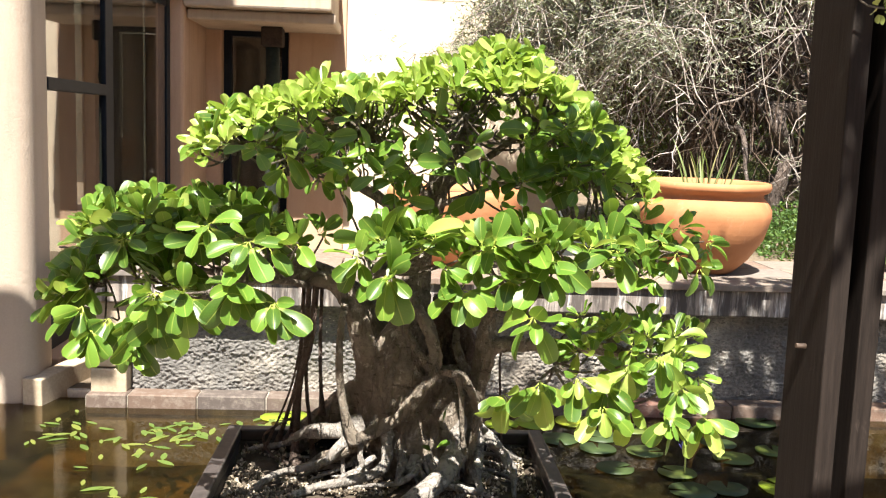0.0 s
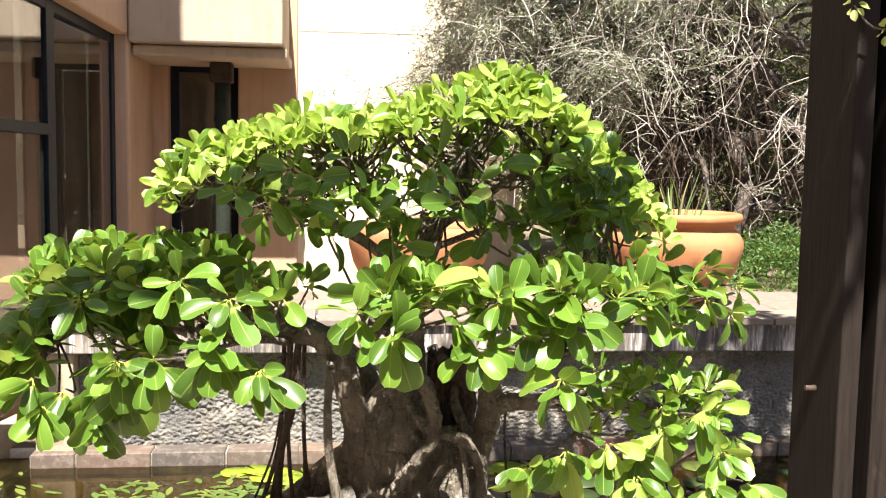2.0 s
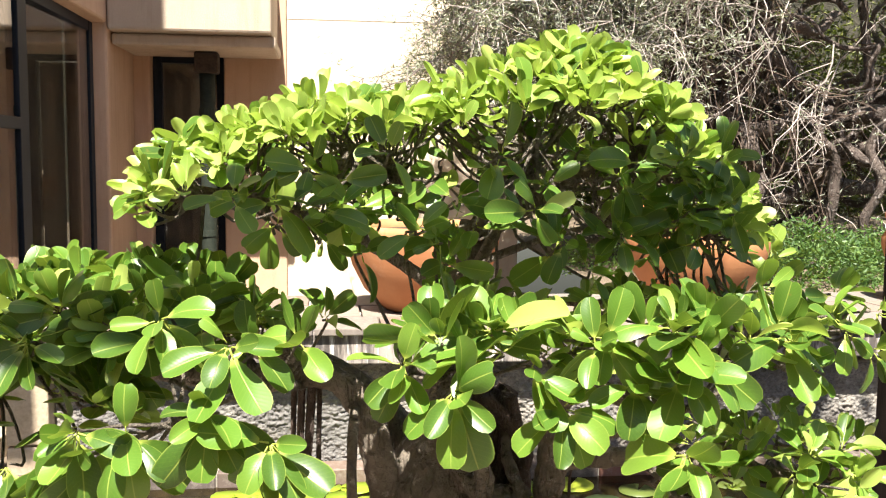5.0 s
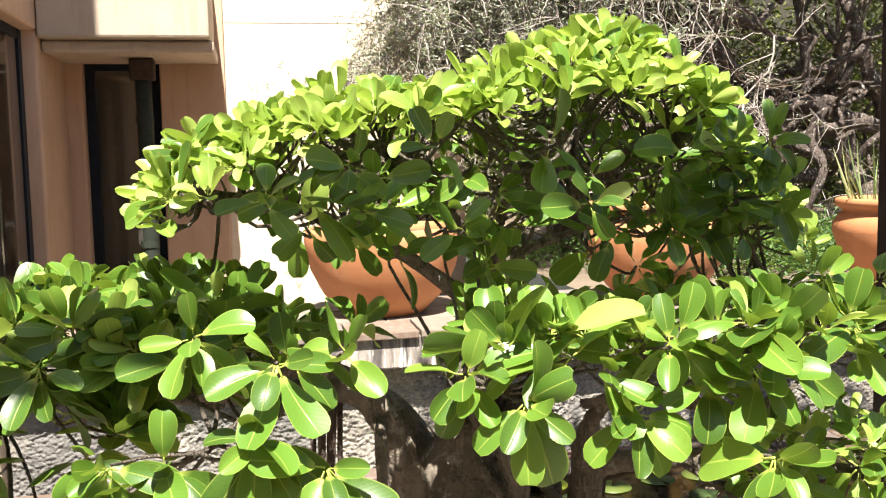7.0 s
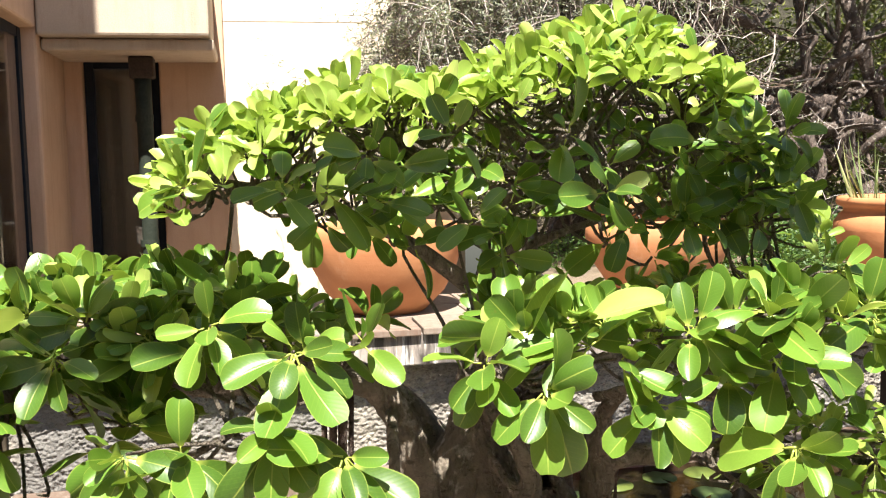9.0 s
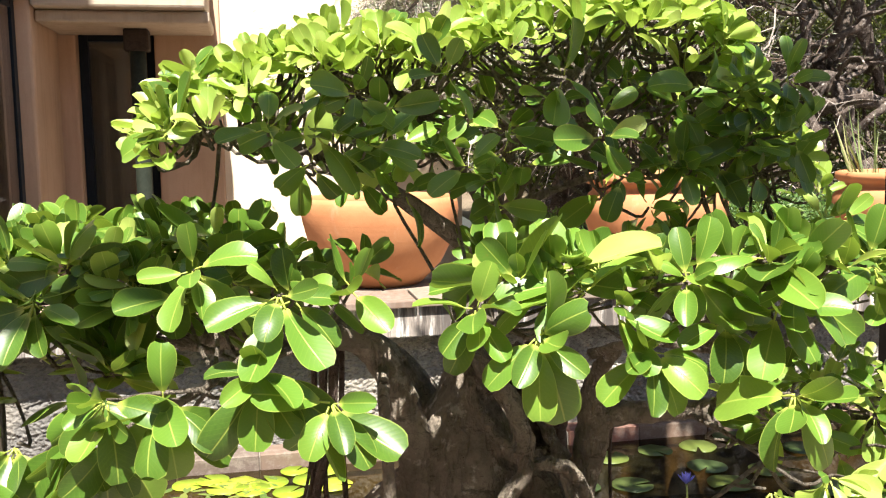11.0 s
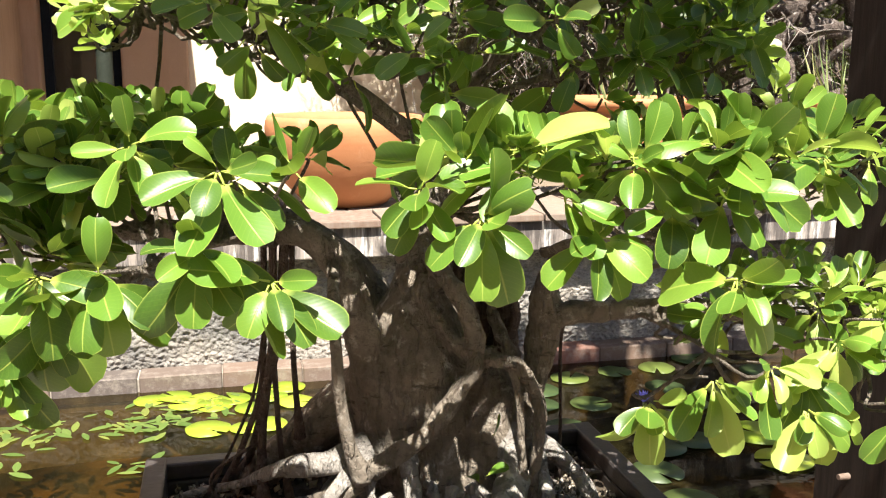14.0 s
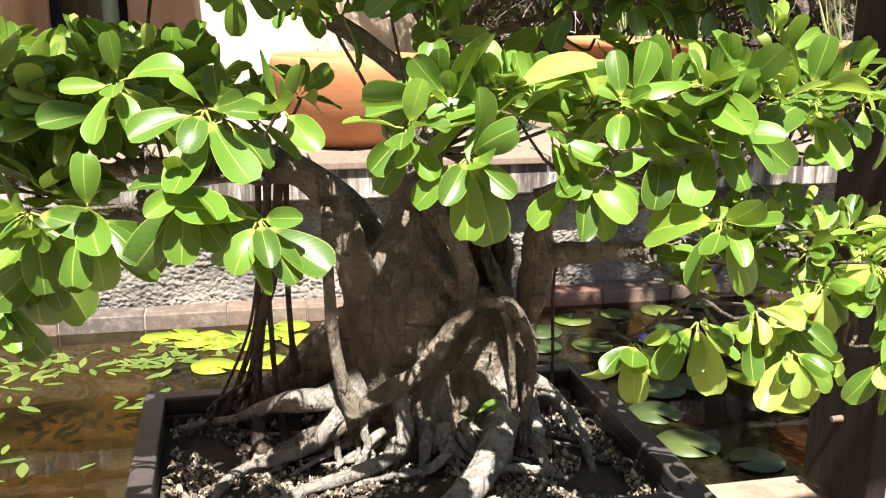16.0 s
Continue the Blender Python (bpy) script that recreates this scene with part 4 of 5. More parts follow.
# limbs into the crown
BOUGHS = {
    "left": (((-0.10, 2.49, 1.09), (-0.20, 2.42, 1.13), (-0.30, 2.36, 1.16), (-0.40, 2.33, 1.17)), (0.018, 0.014, 0.010, 0.004)),
    "left_back": (((-0.08, 2.50, 1.09), (-0.18, 2.50, 1.16), (-0.30, 2.50, 1.19)), (0.016, 0.011, 0.005)),
    "front": (((0.20, 2.53, 1.05), (0.17, 2.40, 1.10), (0.16, 2.26, 1.15), (0.18, 2.16, 1.17)), (0.022, 0.015, 0.009, 0.004)),
    "front_left": (((0.03, 2.52, 1.08), (-0.02, 2.38, 1.11), (-0.07, 2.26, 1.12), (-0.11, 2.19, 1.12)), (0.020, 0.014, 0.009, 0.004)),
    "front_right": (((0.385, 2.48, 1.06), (0.40, 2.36, 1.10), (0.42, 2.22, 1.12), (0.43, 2.11, 1.14)), (0.020, 0.014, 0.009, 0.004)),
    "right_low": (((0.60, 2.35, 1.00), (0.66, 2.28, 1.00), (0.70, 2.22, 0.97)), (0.013, 0.009, 0.004)),
    "right_low_in": (((0.50, 2.43, 0.985), (0.50, 2.32, 0.99), (0.48, 2.20, 1.0)), (0.012, 0.008, 0.004)),
    "right_mid": (((0.28, 2.62, 1.20), (0.40, 2.52, 1.20), (0.52, 2.40, 1.205), (0.63, 2.32, 1.20), (0.74, 2.31, 1.19)), (0.022, 0.017, 0.012, 0.008, 0.004)),
    "right_up": (((0.29, 2.63, 1.24), (0.42, 2.60, 1.29), (0.54, 2.56, 1.32), (0.63, 2.53, 1.33)), (0.020, 0.015, 0.010, 0.004)),
    "top": (((0.29, 2.63, 1.28), (0.32, 2.60, 1.36), (0.35, 2.54, 1.44), (0.37, 2.48, 1.52)), (0.026, 0.018, 0.011, 0.004)),
    "top_right": (((0.30, 2.62, 1.28), (0.40, 2.54, 1.36), (0.46, 2.46, 1.42), (0.48, 2.40, 1.45)), (0.018, 0.013, 0.009, 0.004)),
    "top_left": (((0.27, 2.61, 1.17), (0.19, 2.56, 1.24), (0.08, 2.49, 1.31), (-0.02, 2.43, 1.35), (-0.11, 2.38, 1.37)), (0.025, 0.019, 0.014, 0.009, 0.004)),
    "top_mid": (((0.28, 2.62, 1.24), (0.21, 2.54, 1.33), (0.15, 2.46, 1.39), (0.10, 2.40, 1.42)), (0.020, 0.014, 0.009, 0.004)),
    "top_front": (((0.29, 2.61, 1.22), (0.30, 2.50, 1.30), (0.31, 2.38, 1.37), (0.32, 2.32, 1.43)), (0.020, 0.013, 0.009, 0.004)),
    "back": (((0.29, 2.65, 1.24), (0.36, 2.76, 1.34), (0.42, 2.84, 1.40)), (0.022, 0.014, 0.006)),
    "back_left": (((0.26, 2.65, 1.18), (0.14, 2.74, 1.27), (0.0, 2.78, 1.32)), (0.022, 0.014, 0.006)),
}
nodes = []
for name, (pts, radii) in BOUGHS.items():
    limb("branch", pts, [(0.55 if name.startswith("top") else 0.36) * r for r in radii], 10, 6, 0.35)
    nodes += [q for q in spline(pts, 8)[6:]]


# leaves: a few bent blades, shared
FIG = (0.14, 0.38, 0.60, 0.77, 0.89, 0.97, 1.0, 1.0, 0.95, 0.81, 0.45)


def leaf_set(material, seed, cup=(-0.45, 0.55)):
    out = []
    for k in range(12):
        b = bmesh.new()
        r = random.Random(seed + k)
        blade(b, Matrix.Identity(4), 1.0, r.uniform(0.47, 0.61), FIG, r.uniform(0.15, 0.95) if k < 8 else r.uniform(-0.6, -0.1), r.uniform(*cup), 9, r.uniform(-0.2, 0.2), 4)
        tube(b, [(-0.16, 0, 0.03), (-0.06, 0, 0.012), (0.02, 0, -0.004)], [0.02, 0.018, 0.012], 5, 2)
        out.append(finish(b, "leaf", material))
    return out


blades, young_blades = leaf_set(LEAF, 100), leaf_set(YOUNG_SUN, 200, (0.1, 0.8))

class Heap:
    """Many copies of small meshes, joined into one."""

    def __init__(self):
        self.verts, self.faces, self.uvs, self.count = [], [], [], 0

    def add(self, me, m):
        if me.name not in Heap.known:
            co = np.empty(len(me.vertices) * 3)
            me.vertices.foreach_get("co", co)
            uv = np.empty(len(me.loops) * 2)
            me.uv_layers[0].data.foreach_get("uv", uv)
            Heap.known[me.name] = (co.reshape(-1, 3), [tuple(p.vertices) for p in me.polygons], uv)
        co, faces, uv = Heap.known[me.name]
        mm = np.array(m)
        self.verts.append(co @ mm[:3, :3].T + mm[:3, 3])
        self.faces += [tuple(v + self.count for v in face) for face in faces]
        self.uvs.append(uv)
        self.count += len(co)

    def part(self, name, material, parent, label):
        me = bpy.data.meshes.new(name)
        me.from_pydata(np.concatenate(self.verts).tolist(), [], self.faces)
        me.uv_layers.new(name="UVMap")
        me.uv_layers[0].data.foreach_set("uv", np.concatenate(self.uvs))
        me.polygons.foreach_set("use_smooth", [True] * len(me.polygons))
        me.materials.append(material)
        ob = new(name, me)
        ob.parent = parent
        return tagged(ob, label, kind="stuff")


Heap.known = {}
mature, fresh = Heap(), Heap()
leaf_count = [0]


# gaps in the foliage, over the places where sun flecks lie on the roots
FLECKS = [Vector(p) for p in (
    (0.045, 2.475, 0.80), (0.085, 2.47, 0.80), (0.11, 2.455, 0.785), (0.06, 2.385, 0.715), (0.10, 2.395, 0.72), (0.19, 2.44, 0.77), (0.205, 2.45, 0.83),
    (0.235, 2.455, 0.865), (0.265, 2.35, 0.725), (0.295, 2.37, 0.735), (0.345, 2.45, 0.79), (0.41, 2.49, 0.77), (0.445, 2.46, 0.74), (0.47, 2.55, 0.71), (0.0, 2.45, 0.715), (0.17, 2.42, 0.735))]


def in_gap(p, wide):
    return p.z > 0.95 and any(((p - q) - (p - q).dot(SUN) * SUN).length < wide for q in FLECKS)


def put_leaf(m, r, near, young):
    """One leaf: the nearest are objects of their own, the rest are joined."""
    me = r.choice(young_blades if young else blades)
    if in_gap(m @ Vector((0.25, 0, 0)), 0.016) or in_gap(m @ Vector((0.7, 0, -0.08)), 0.018):
        return
    if near and leaf_count[0] < 300:
        ob = new("leaf", me)
        ob.parent = bonsai
        ob.matrix_basis = Matrix.Translation(-BASE) @ m
        leaf_count[0] += 1
    else:
        (fresh if young else mature).add(me, Matrix.Translation(-BASE) @ m)


def rosette(at, way, count, size, r, near=False, flat=0.0, young=0.0, lift=0.0):
    """A tip with leaves all round it, the inner ones upright, the outer ones spread and hanging."""
    w = (Vector(way).normalized() + Vector((0, 0, lift))).normalized()
    side = w.orthogonal().normalized()
    start = r.uniform(0, 6.28)
    for k in range(count):
        a = start + k * 2.4 + r.uniform(-0.45, 0.45)
        rank = k / max(count - 1, 1)
        open_ = 0.35 + (0.75 if young > 0.5 else 1.0) * rank + r.uniform(-0.28, 0.28)
        out = (math.cos(a) * side + math.sin(a) * w.cross(side)).normalized()
        d = (math.cos(open_) * w + math.sin(open_) * out).normalized()
        d = (d + Vector((0, 0, -flat * (0.3 + 1.2 * rank)))).normalized()
        s = size * (0.66 + 0.42 * rank) * r.uniform(0.72, 1.2)
        # the upper side turns to the light
        x = d
        face = 0.8 * w + Vector((r.gauss(0, 0.3), r.gauss(0, 0.3), 0.22 + r.gauss(0, 0.3)))
        z = (face - face.dot(x) * x)
        z = z.normalized() if z.length > 0.05 else out
        y = z.cross(x)
        m = Matrix((x, y, z)).transposed().to_4x4()
        m = Matrix.Translation(Vector(at) + d * 0.012) @ m @ Matrix.Rotation(r.uniform(-0.45, 0.45), 4, "X") @ Matrix.Diagonal((s, s, s, 1))
        put_leaf(m, r, near, r.random() < young)


# two small shoots low on the trunk
for x, y, z, a in ((0.281, 2.415, 0.770, 2.2), (0.295, 2.415, 0.778, 0.9), (0.307, 2.43, 0.828, 1.2)):
    m = toward((x, y + 0.004, z), (math.cos(a), -0.45, math.sin(a)), 0.6) @ Matrix.Diagonal((0.030, 0.030, 0.030, 1))
    put_leaf(m, random.Random(int(x * 1000)), True, False)

twigs = bmesh.new()


def twig_to(at, r):
    """A thin twig from the nearest bough to a shoot."""
    base = min(nodes, key=lambda q: (q - Vector(at)).length + r.uniform(0, 0.03))
    mid = (base + Vector(at)) / 2 + Vector((r.uniform(-0.02, 0.02), r.uniform(-0.02, 0.02), r.uniform(-0.03, 0.0)))
    near = Vector(at) + Vector((r.uniform(-0.01, 0.01), 0.05, -0.014))
    tube(twigs, [base - BASE, mid + Vector((0, 0.04, -0.01)) - BASE, near - BASE, Vector(at) - BASE], [0.0028, 0.0022, 0.0019, 0.0016], 6, 3, 0.15)


# the shoots that stand out: place, the way they face, number of leaves
SHOOTS_TOP = (
    (-0.115, 2.386, 1.413, -0.5, -0.4, 0.8, 6), (-0.135, 2.319, 1.361, -0.8, -0.4, 0.3, 6), (-0.072, 2.359, 1.390, -0.2, -0.6, 0.7, 6), (0.0, 2.356, 1.429, 0.0, -0.4, 0.9, 6),
    (0.044, 2.319, 1.424, 0.0, -0.5, 0.9, 6), (0.104, 2.415, 1.454, 0.0, -0.3, 0.95, 6), (0.133, 2.305, 1.442, 0.1, -0.5, 0.8, 6), (0.006, 2.305, 1.326, 0.1, -0.6, -0.5, 3),
    (0.252, 2.356, 1.483, -0.2, -0.5, 0.8, 6), (0.301, 2.295, 1.463, 0.0, -0.6, 0.7, 6), (0.383, 2.313, 1.472, 0.2, -0.6, 0.6, 6), (0.438, 2.348, 1.472, 0.2, -0.5, 0.8, 6),
)
SHOOTS_CROWN = (
    (0.360, 2.335, 1.490, 0.1, -0.5, 0.85, 7), (0.484, 2.324, 1.461, 0.5, -0.5, 0.6, 6), (0.679, 2.534, 1.327, 0.6, -0.3, 0.6, 6), (0.500, 2.295, 1.402, 0.3, -0.8, 0.2, 6),
    (0.461, 2.377, 1.424, 0.3, -0.6, 0.5, 5), (0.260, 2.465, 1.500, 0.0, -0.2, 1.0, 6), (0.308, 2.326, 1.477, 0.0, -0.6, 0.7, 5), (0.295, 2.212, 1.350, 0.1, -0.75, -0.1, 4),
    (0.36, 2.44, 1.535, 0.0, -0.3, 1.0, 6), (0.405, 2.45, 1.545, 0.1, -0.2, 1.0, 6), (0.46, 2.45, 1.530, 0.2, -0.2, 1.0, 6),
)
SHOOTS_MIDDLE = (
    (0.191, 2.095, 1.173, 0.10, -0.80, 0.25, 7), (0.142, 2.128, 1.193, -0.1, -0.70, 0.5, 8), (0.200, 2.258, 1.218, 0.1, -0.4, 0.9, 6), (0.223, 2.143, 1.222, 0.0, -0.6, 0.7, 6),
    (0.357, 2.129, 1.217, 0.0, -0.6, 0.7, 6), (0.447, 2.097, 1.210, 0.1, -0.7, 0.5, 8), (0.308, 2.114, 1.147, 0.0, -0.8, 0.3, 6), (0.276, 2.125, 1.190, -0.1, -0.8, 0.3, 4),
    (0.390, 2.128, 1.170, 0.0, -0.8, 0.3, 6), (0.570, 2.215, 1.255, 0.3, -0.5, 0.7, 6), (0.565, 2.149, 1.214, 0.4, -0.7, 0.3, 6), (0.432, 2.105, 1.185, 0.0, -0.8, 0.4, 6), (0.416, 2.044, 1.117, 0.1, -0.8, 0.1, 5),
)
SHOOTS_LEFT = (
    (-0.266, 2.262, 1.196, -0.3, -0.6, 0.6, 7), (-0.155, 2.309, 1.218, 0.0, -0.5, 0.8, 6), (-0.036, 2.143, 1.212, 0.2, -0.6, 0.6, 6), (-0.112, 2.198, 1.231, 0.0, -0.5, 0.8, 6),
    (-0.190, 2.158, 1.122, -0.2, -0.8, 0.2, 7), (-0.056, 2.138, 1.142, 0.0, -0.85, 0.2, 6), (0.006, 2.125, 1.116, 0.1, -0.85, 0.0, 6), (-0.140, 2.154, 1.120, 0.0, -0.9, 0.25, 7),
    (-0.233, 2.227, 1.071, -0.1, -0.6, -0.5, 6), (-0.36, 2.34, 1.175, -0.7, -0.5, 0.3, 6), (-0.34, 2.30, 1.11, -0.3, -0.7, -0.3, 6),
    (-0.232, 2.195, 1.045, -0.1, -0.5, -0.8, 5), (-0.29, 2.25, 1.06, -0.2, -0.6, -0.6, 6), (-0.195, 2.20, 1.075, 0.1, -0.7, -0.4, 5), (-0.33, 2.24, 1.08, -0.2, -0.6, -0.5, 6), (-0.31, 2.22, 1.045, -0.1, -0.6, -0.7, 5),
)
SHOOTS_RIGHT = (
    (0.390, 2.155, 0.965, -0.2, -0.8, 0.0, 7), (0.445, 2.129, 0.993, 0.1, -0.8, 0.1, 6), (0.505, 2.125, 1.005, 0.0, -0.8, 0.2, 7), (0.620, 2.210, 1.036, -0.1, -0.7, 0.5, 7),
    (0.694, 2.213, 1.036, 0.2, -0.7, 0.5, 7), (0.661, 2.115, 0.943, 0.1, -0.85, -0.1, 8), (0.605, 2.160, 0.950, -0.1, -0.85, 0.1, 6), (0.56, 2.15, 0.985, 0.0, -0.8, 0.2, 7), (0.74, 2.22, 0.985, 0.5, -0.6, 0.0, 6),
    (0.725, 2.14, 0.935, 0.3, -0.8, 0.0, 7), (0.595, 2.14, 1.020, 0.0, -0.8, 0.3, 6), (0.680, 2.13, 0.992, 0.1, -0.85, 0.2, 7), (0.640, 2.12, 1.045, 0.0, -0.8, 0.3, 6), (0.549, 2.12, 0.957, 0.0, -0.85, 0.0, 6),
)
SHOOTS_FLANK = (
    (0.720, 2.32, 1.235, 0.4, -0.5, 0.7, 6), (0.765, 2.30, 1.215, 0.6, -0.5, 0.4, 6), (0.695, 2.25, 1.200, 0.2, -0.7, 0.5, 6), (0.745, 2.27, 1.172, 0.5, -0.7, 0.2, 6), (0.655, 2.21, 1.225, 0.1, -0.7, 0.6, 6),
)
SHOOTS_BETWEEN = (
    (0.035, 2.20, 1.205, 0.1, -0.5, 0.8, 6), (-0.020, 2.25, 1.190, 0.0, -0.6, 0.6, 6), (-0.080, 2.29, 1.205, -0.1, -0.4, 0.9, 6),
)
rr = random.Random(11)
# the yellow-green share follows young tips and sunlit shoots alike
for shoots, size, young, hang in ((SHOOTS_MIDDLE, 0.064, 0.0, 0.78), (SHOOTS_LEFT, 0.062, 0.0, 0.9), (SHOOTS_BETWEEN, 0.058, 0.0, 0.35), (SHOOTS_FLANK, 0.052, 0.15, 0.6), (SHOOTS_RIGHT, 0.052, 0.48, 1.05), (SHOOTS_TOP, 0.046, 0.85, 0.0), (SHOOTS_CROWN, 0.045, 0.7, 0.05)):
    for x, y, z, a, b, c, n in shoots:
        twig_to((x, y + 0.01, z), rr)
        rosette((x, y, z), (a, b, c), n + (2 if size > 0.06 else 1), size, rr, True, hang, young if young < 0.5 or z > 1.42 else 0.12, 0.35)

# the pads of foliage behind them: centre, half sizes, number of shoots, share of fresh leaves
PADS = (
    ((-0.21, 2.47, 1.182), (0.22, 0.19, 0.075), 64, 0.12),
    ((0.27, 2.43, 1.175), (0.16, 0.07, 0.04), 7, 0.1),
    ((0.36, 2.125, 1.215), (0.24, 0.03, 0.022), 18, 0.06),
    ((0.29, 2.20, 1.20), (0.12, 0.03, 0.02), 9, 0.05),
    ((-0.12, 2.33, 1.195), (0.19, 0.08, 0.05), 24, 0.12),
    ((0.53, 2.37, 1.175), (0.24, 0.17, 0.062), 34, 0.2),
    ((0.63, 2.31, 1.01), (0.16, 0.12, 0.06), 30, 0.25),
    ((-0.29, 2.33, 1.10), (0.13, 0.10, 0.06), 22, 0.0),
)
for (cx, cy, cz), (sx, sy, sz), n, young in PADS:
    for _ in range(n):
        while True:
            u = Vector((rr.gauss(0, 1), rr.gauss(0, 1), rr.gauss(0.25, 1))).normalized()
            if u.z > -0.75:
                break
        d = rr.uniform(0.55, 1.0)
        at = Vector((cx + sx * u.x * d, cy + sy * u.y * d, cz + sz * u.z * d))
        way = Vector((u.x * 0.6, u.y * 0.5 - 0.08, max(u.z, -0.2) * 0.7 + 0.7))
        if young > 0.5:
            way = Vector((u.x * 0.8, u.y * 0.7 - 0.3, max(u.z, -0.1) * 0.5 + 0.6))
        twig_to(at, rr)
        rosette(at, way, rr.randint(5, 7), rr.uniform(0.048, 0.060) * (0.76 if cx > 0.4 else 1), rr, False, 0.2 if u.z < 0 else 0.0, young if u.z > -0.1 and (young < 0.5 or at.z > 1.42) else 0.1)


# the crown: a dense sunlit cap, and sparse dark leaves hanging in the shade below it
def cap_place(x, d):
    """The cap's top at x, and d from its front rim (-1) over the ridge (0) to its back rim (1)."""
    ridge = np.interp(x, (-0.17, -0.12, -0.03, 0.05, 0.16, 0.26, 0.33, 0.40, 0.46, 0.52, 0.58, 0.64, 0.70), (1.365, 1.410, 1.445, 1.474, 1.474, 1.500, 1.534, 1.550, 1.535, 1.465, 1.412, 1.360, 1.305))
    mid = np.interp(x, (-0.17, 0.05, 0.40, 0.70), (2.39, 2.44, 2.46, 2.52))
    deep = np.interp(x, (-0.17, -0.02, 0.50, 0.70), (0.4, 1.0, 1.0, 0.55)) * (0.19 if d < 0 else 0.24)
    return Vector((x, float(mid + deep * d), float(ridge - (0.085 if x > 0.05 else 0.05) * d * d)))


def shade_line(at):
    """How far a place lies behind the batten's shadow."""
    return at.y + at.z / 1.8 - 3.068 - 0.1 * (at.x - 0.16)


# cap leaves get the sun-bright colour, those below the shade-dark one
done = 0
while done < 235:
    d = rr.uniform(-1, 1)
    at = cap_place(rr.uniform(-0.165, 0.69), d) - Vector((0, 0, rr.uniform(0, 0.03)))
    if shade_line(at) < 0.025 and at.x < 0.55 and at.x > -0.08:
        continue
    done += 1
    if done % 2 or at.x > 0:
        twig_to(at, rr)
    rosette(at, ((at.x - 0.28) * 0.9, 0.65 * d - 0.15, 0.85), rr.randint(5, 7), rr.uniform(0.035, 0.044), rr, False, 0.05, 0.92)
for k in range(22):
    at = Vector((rr.uniform(0.53, 0.68), rr.uniform(2.44, 2.55), 0))
    at.z = 1.455 - 0.95 * (at.x - 0.53) + rr.uniform(-0.03, 0.01)
    twig_to(at, rr)
    rosette(at, (0.6, -0.5, 0.6), rr.randint(5, 6), rr.uniform(0.036, 0.045), rr, False, 0.05, 0.9)
for k in range(95):
    x = rr.uniform(-0.06, 0.62)
    at = cap_place(x, rr.uniform(-0.4, 0.7)) - Vector((0, 0, rr.uniform(0.07, 0.15) if x > 0.08 else rr.uniform(0.05, 0.09)))
    twig_to(at, rr)
    if noise.noise(at * 11) > 0.02:
        rosette(at, (rr.gauss(0, 0.5), -0.4, 0.5), rr.randint(3, 5), rr.uniform(0.038, 0.047), rr, False, 0.3, 0.06)
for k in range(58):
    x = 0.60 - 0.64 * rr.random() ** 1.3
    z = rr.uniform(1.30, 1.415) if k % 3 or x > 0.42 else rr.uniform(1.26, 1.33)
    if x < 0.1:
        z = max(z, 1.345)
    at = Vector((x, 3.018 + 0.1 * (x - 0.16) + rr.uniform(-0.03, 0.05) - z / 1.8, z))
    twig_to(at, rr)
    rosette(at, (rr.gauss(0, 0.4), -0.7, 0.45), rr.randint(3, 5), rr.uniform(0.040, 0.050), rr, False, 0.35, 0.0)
for k in range(7):
    at = Vector((rr.uniform(-0.02, 0.12), rr.uniform(2.30, 2.40), rr.uniform(1.30, 1.35)))
    twig_to(at, rr)
    rosette(at, (rr.gauss(0, 0.5), -0.6, rr.uniform(-0.5, 0.5)), rr.randint(2, 4), rr.uniform(0.036, 0.046), rr, False, 0.4, 0.3)
tagged(part("twig_mass", twigs, TWIG, bonsai, "thin brown leafy twigs", True), kind="stuff")
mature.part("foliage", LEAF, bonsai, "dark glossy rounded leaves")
fresh.part("fresh_foliage", YOUNG_SUN, bonsai, "yellow-green leaves, young ones and sun-brightened ones together")

# ---- pond plants ----
def lily_pad(at, radius, turn, label="round green water-lily pad floating on dark water", material=SHADEPAD):
    b = bmesh.new()
    uv = b.loops.layers.uv.verify()
    n = 30
    c = b.verts.new((0, 0, 0.001))
    r = random.Random(round(at[0] * 1000))
    gap = 0.16
    ring = []
    for k in range(n + 1):
        a = gap + (2 * math.pi - 2 * gap) * k / n
        w = radius * (1 + 0.035 * noise.noise(Vector((math.cos(a) * 1.5, math.sin(a) * 1.5, at[0] * 9))))
        ring.append(b.verts.new((w * math.cos(a), w * math.sin(a), 0.003 + 0.004 * noise.noise(Vector((math.cos(a) * 2, math.sin(a) * 2, at[1] * 9))))))
    for p, q in zip(ring, ring[1:]):
        f = b.faces.new((c, p, q))
        for loop, v in zip(f.loops, (0.0, 1.0, 1.0)):
            loop[uv].uv = (0.2 + 0.2 * v, v)
    ob = part("lily_pad", b, material, None, "", True)
    ob.matrix_basis = pose(*at, 0, 0, turn)
    mod = ob.modifiers.new("thick", "SOLIDIFY")
    mod.thickness, mod.offset = 0.002, -1
    return tagged(ob, label, "lily pad", "water-lily pads on the pond")


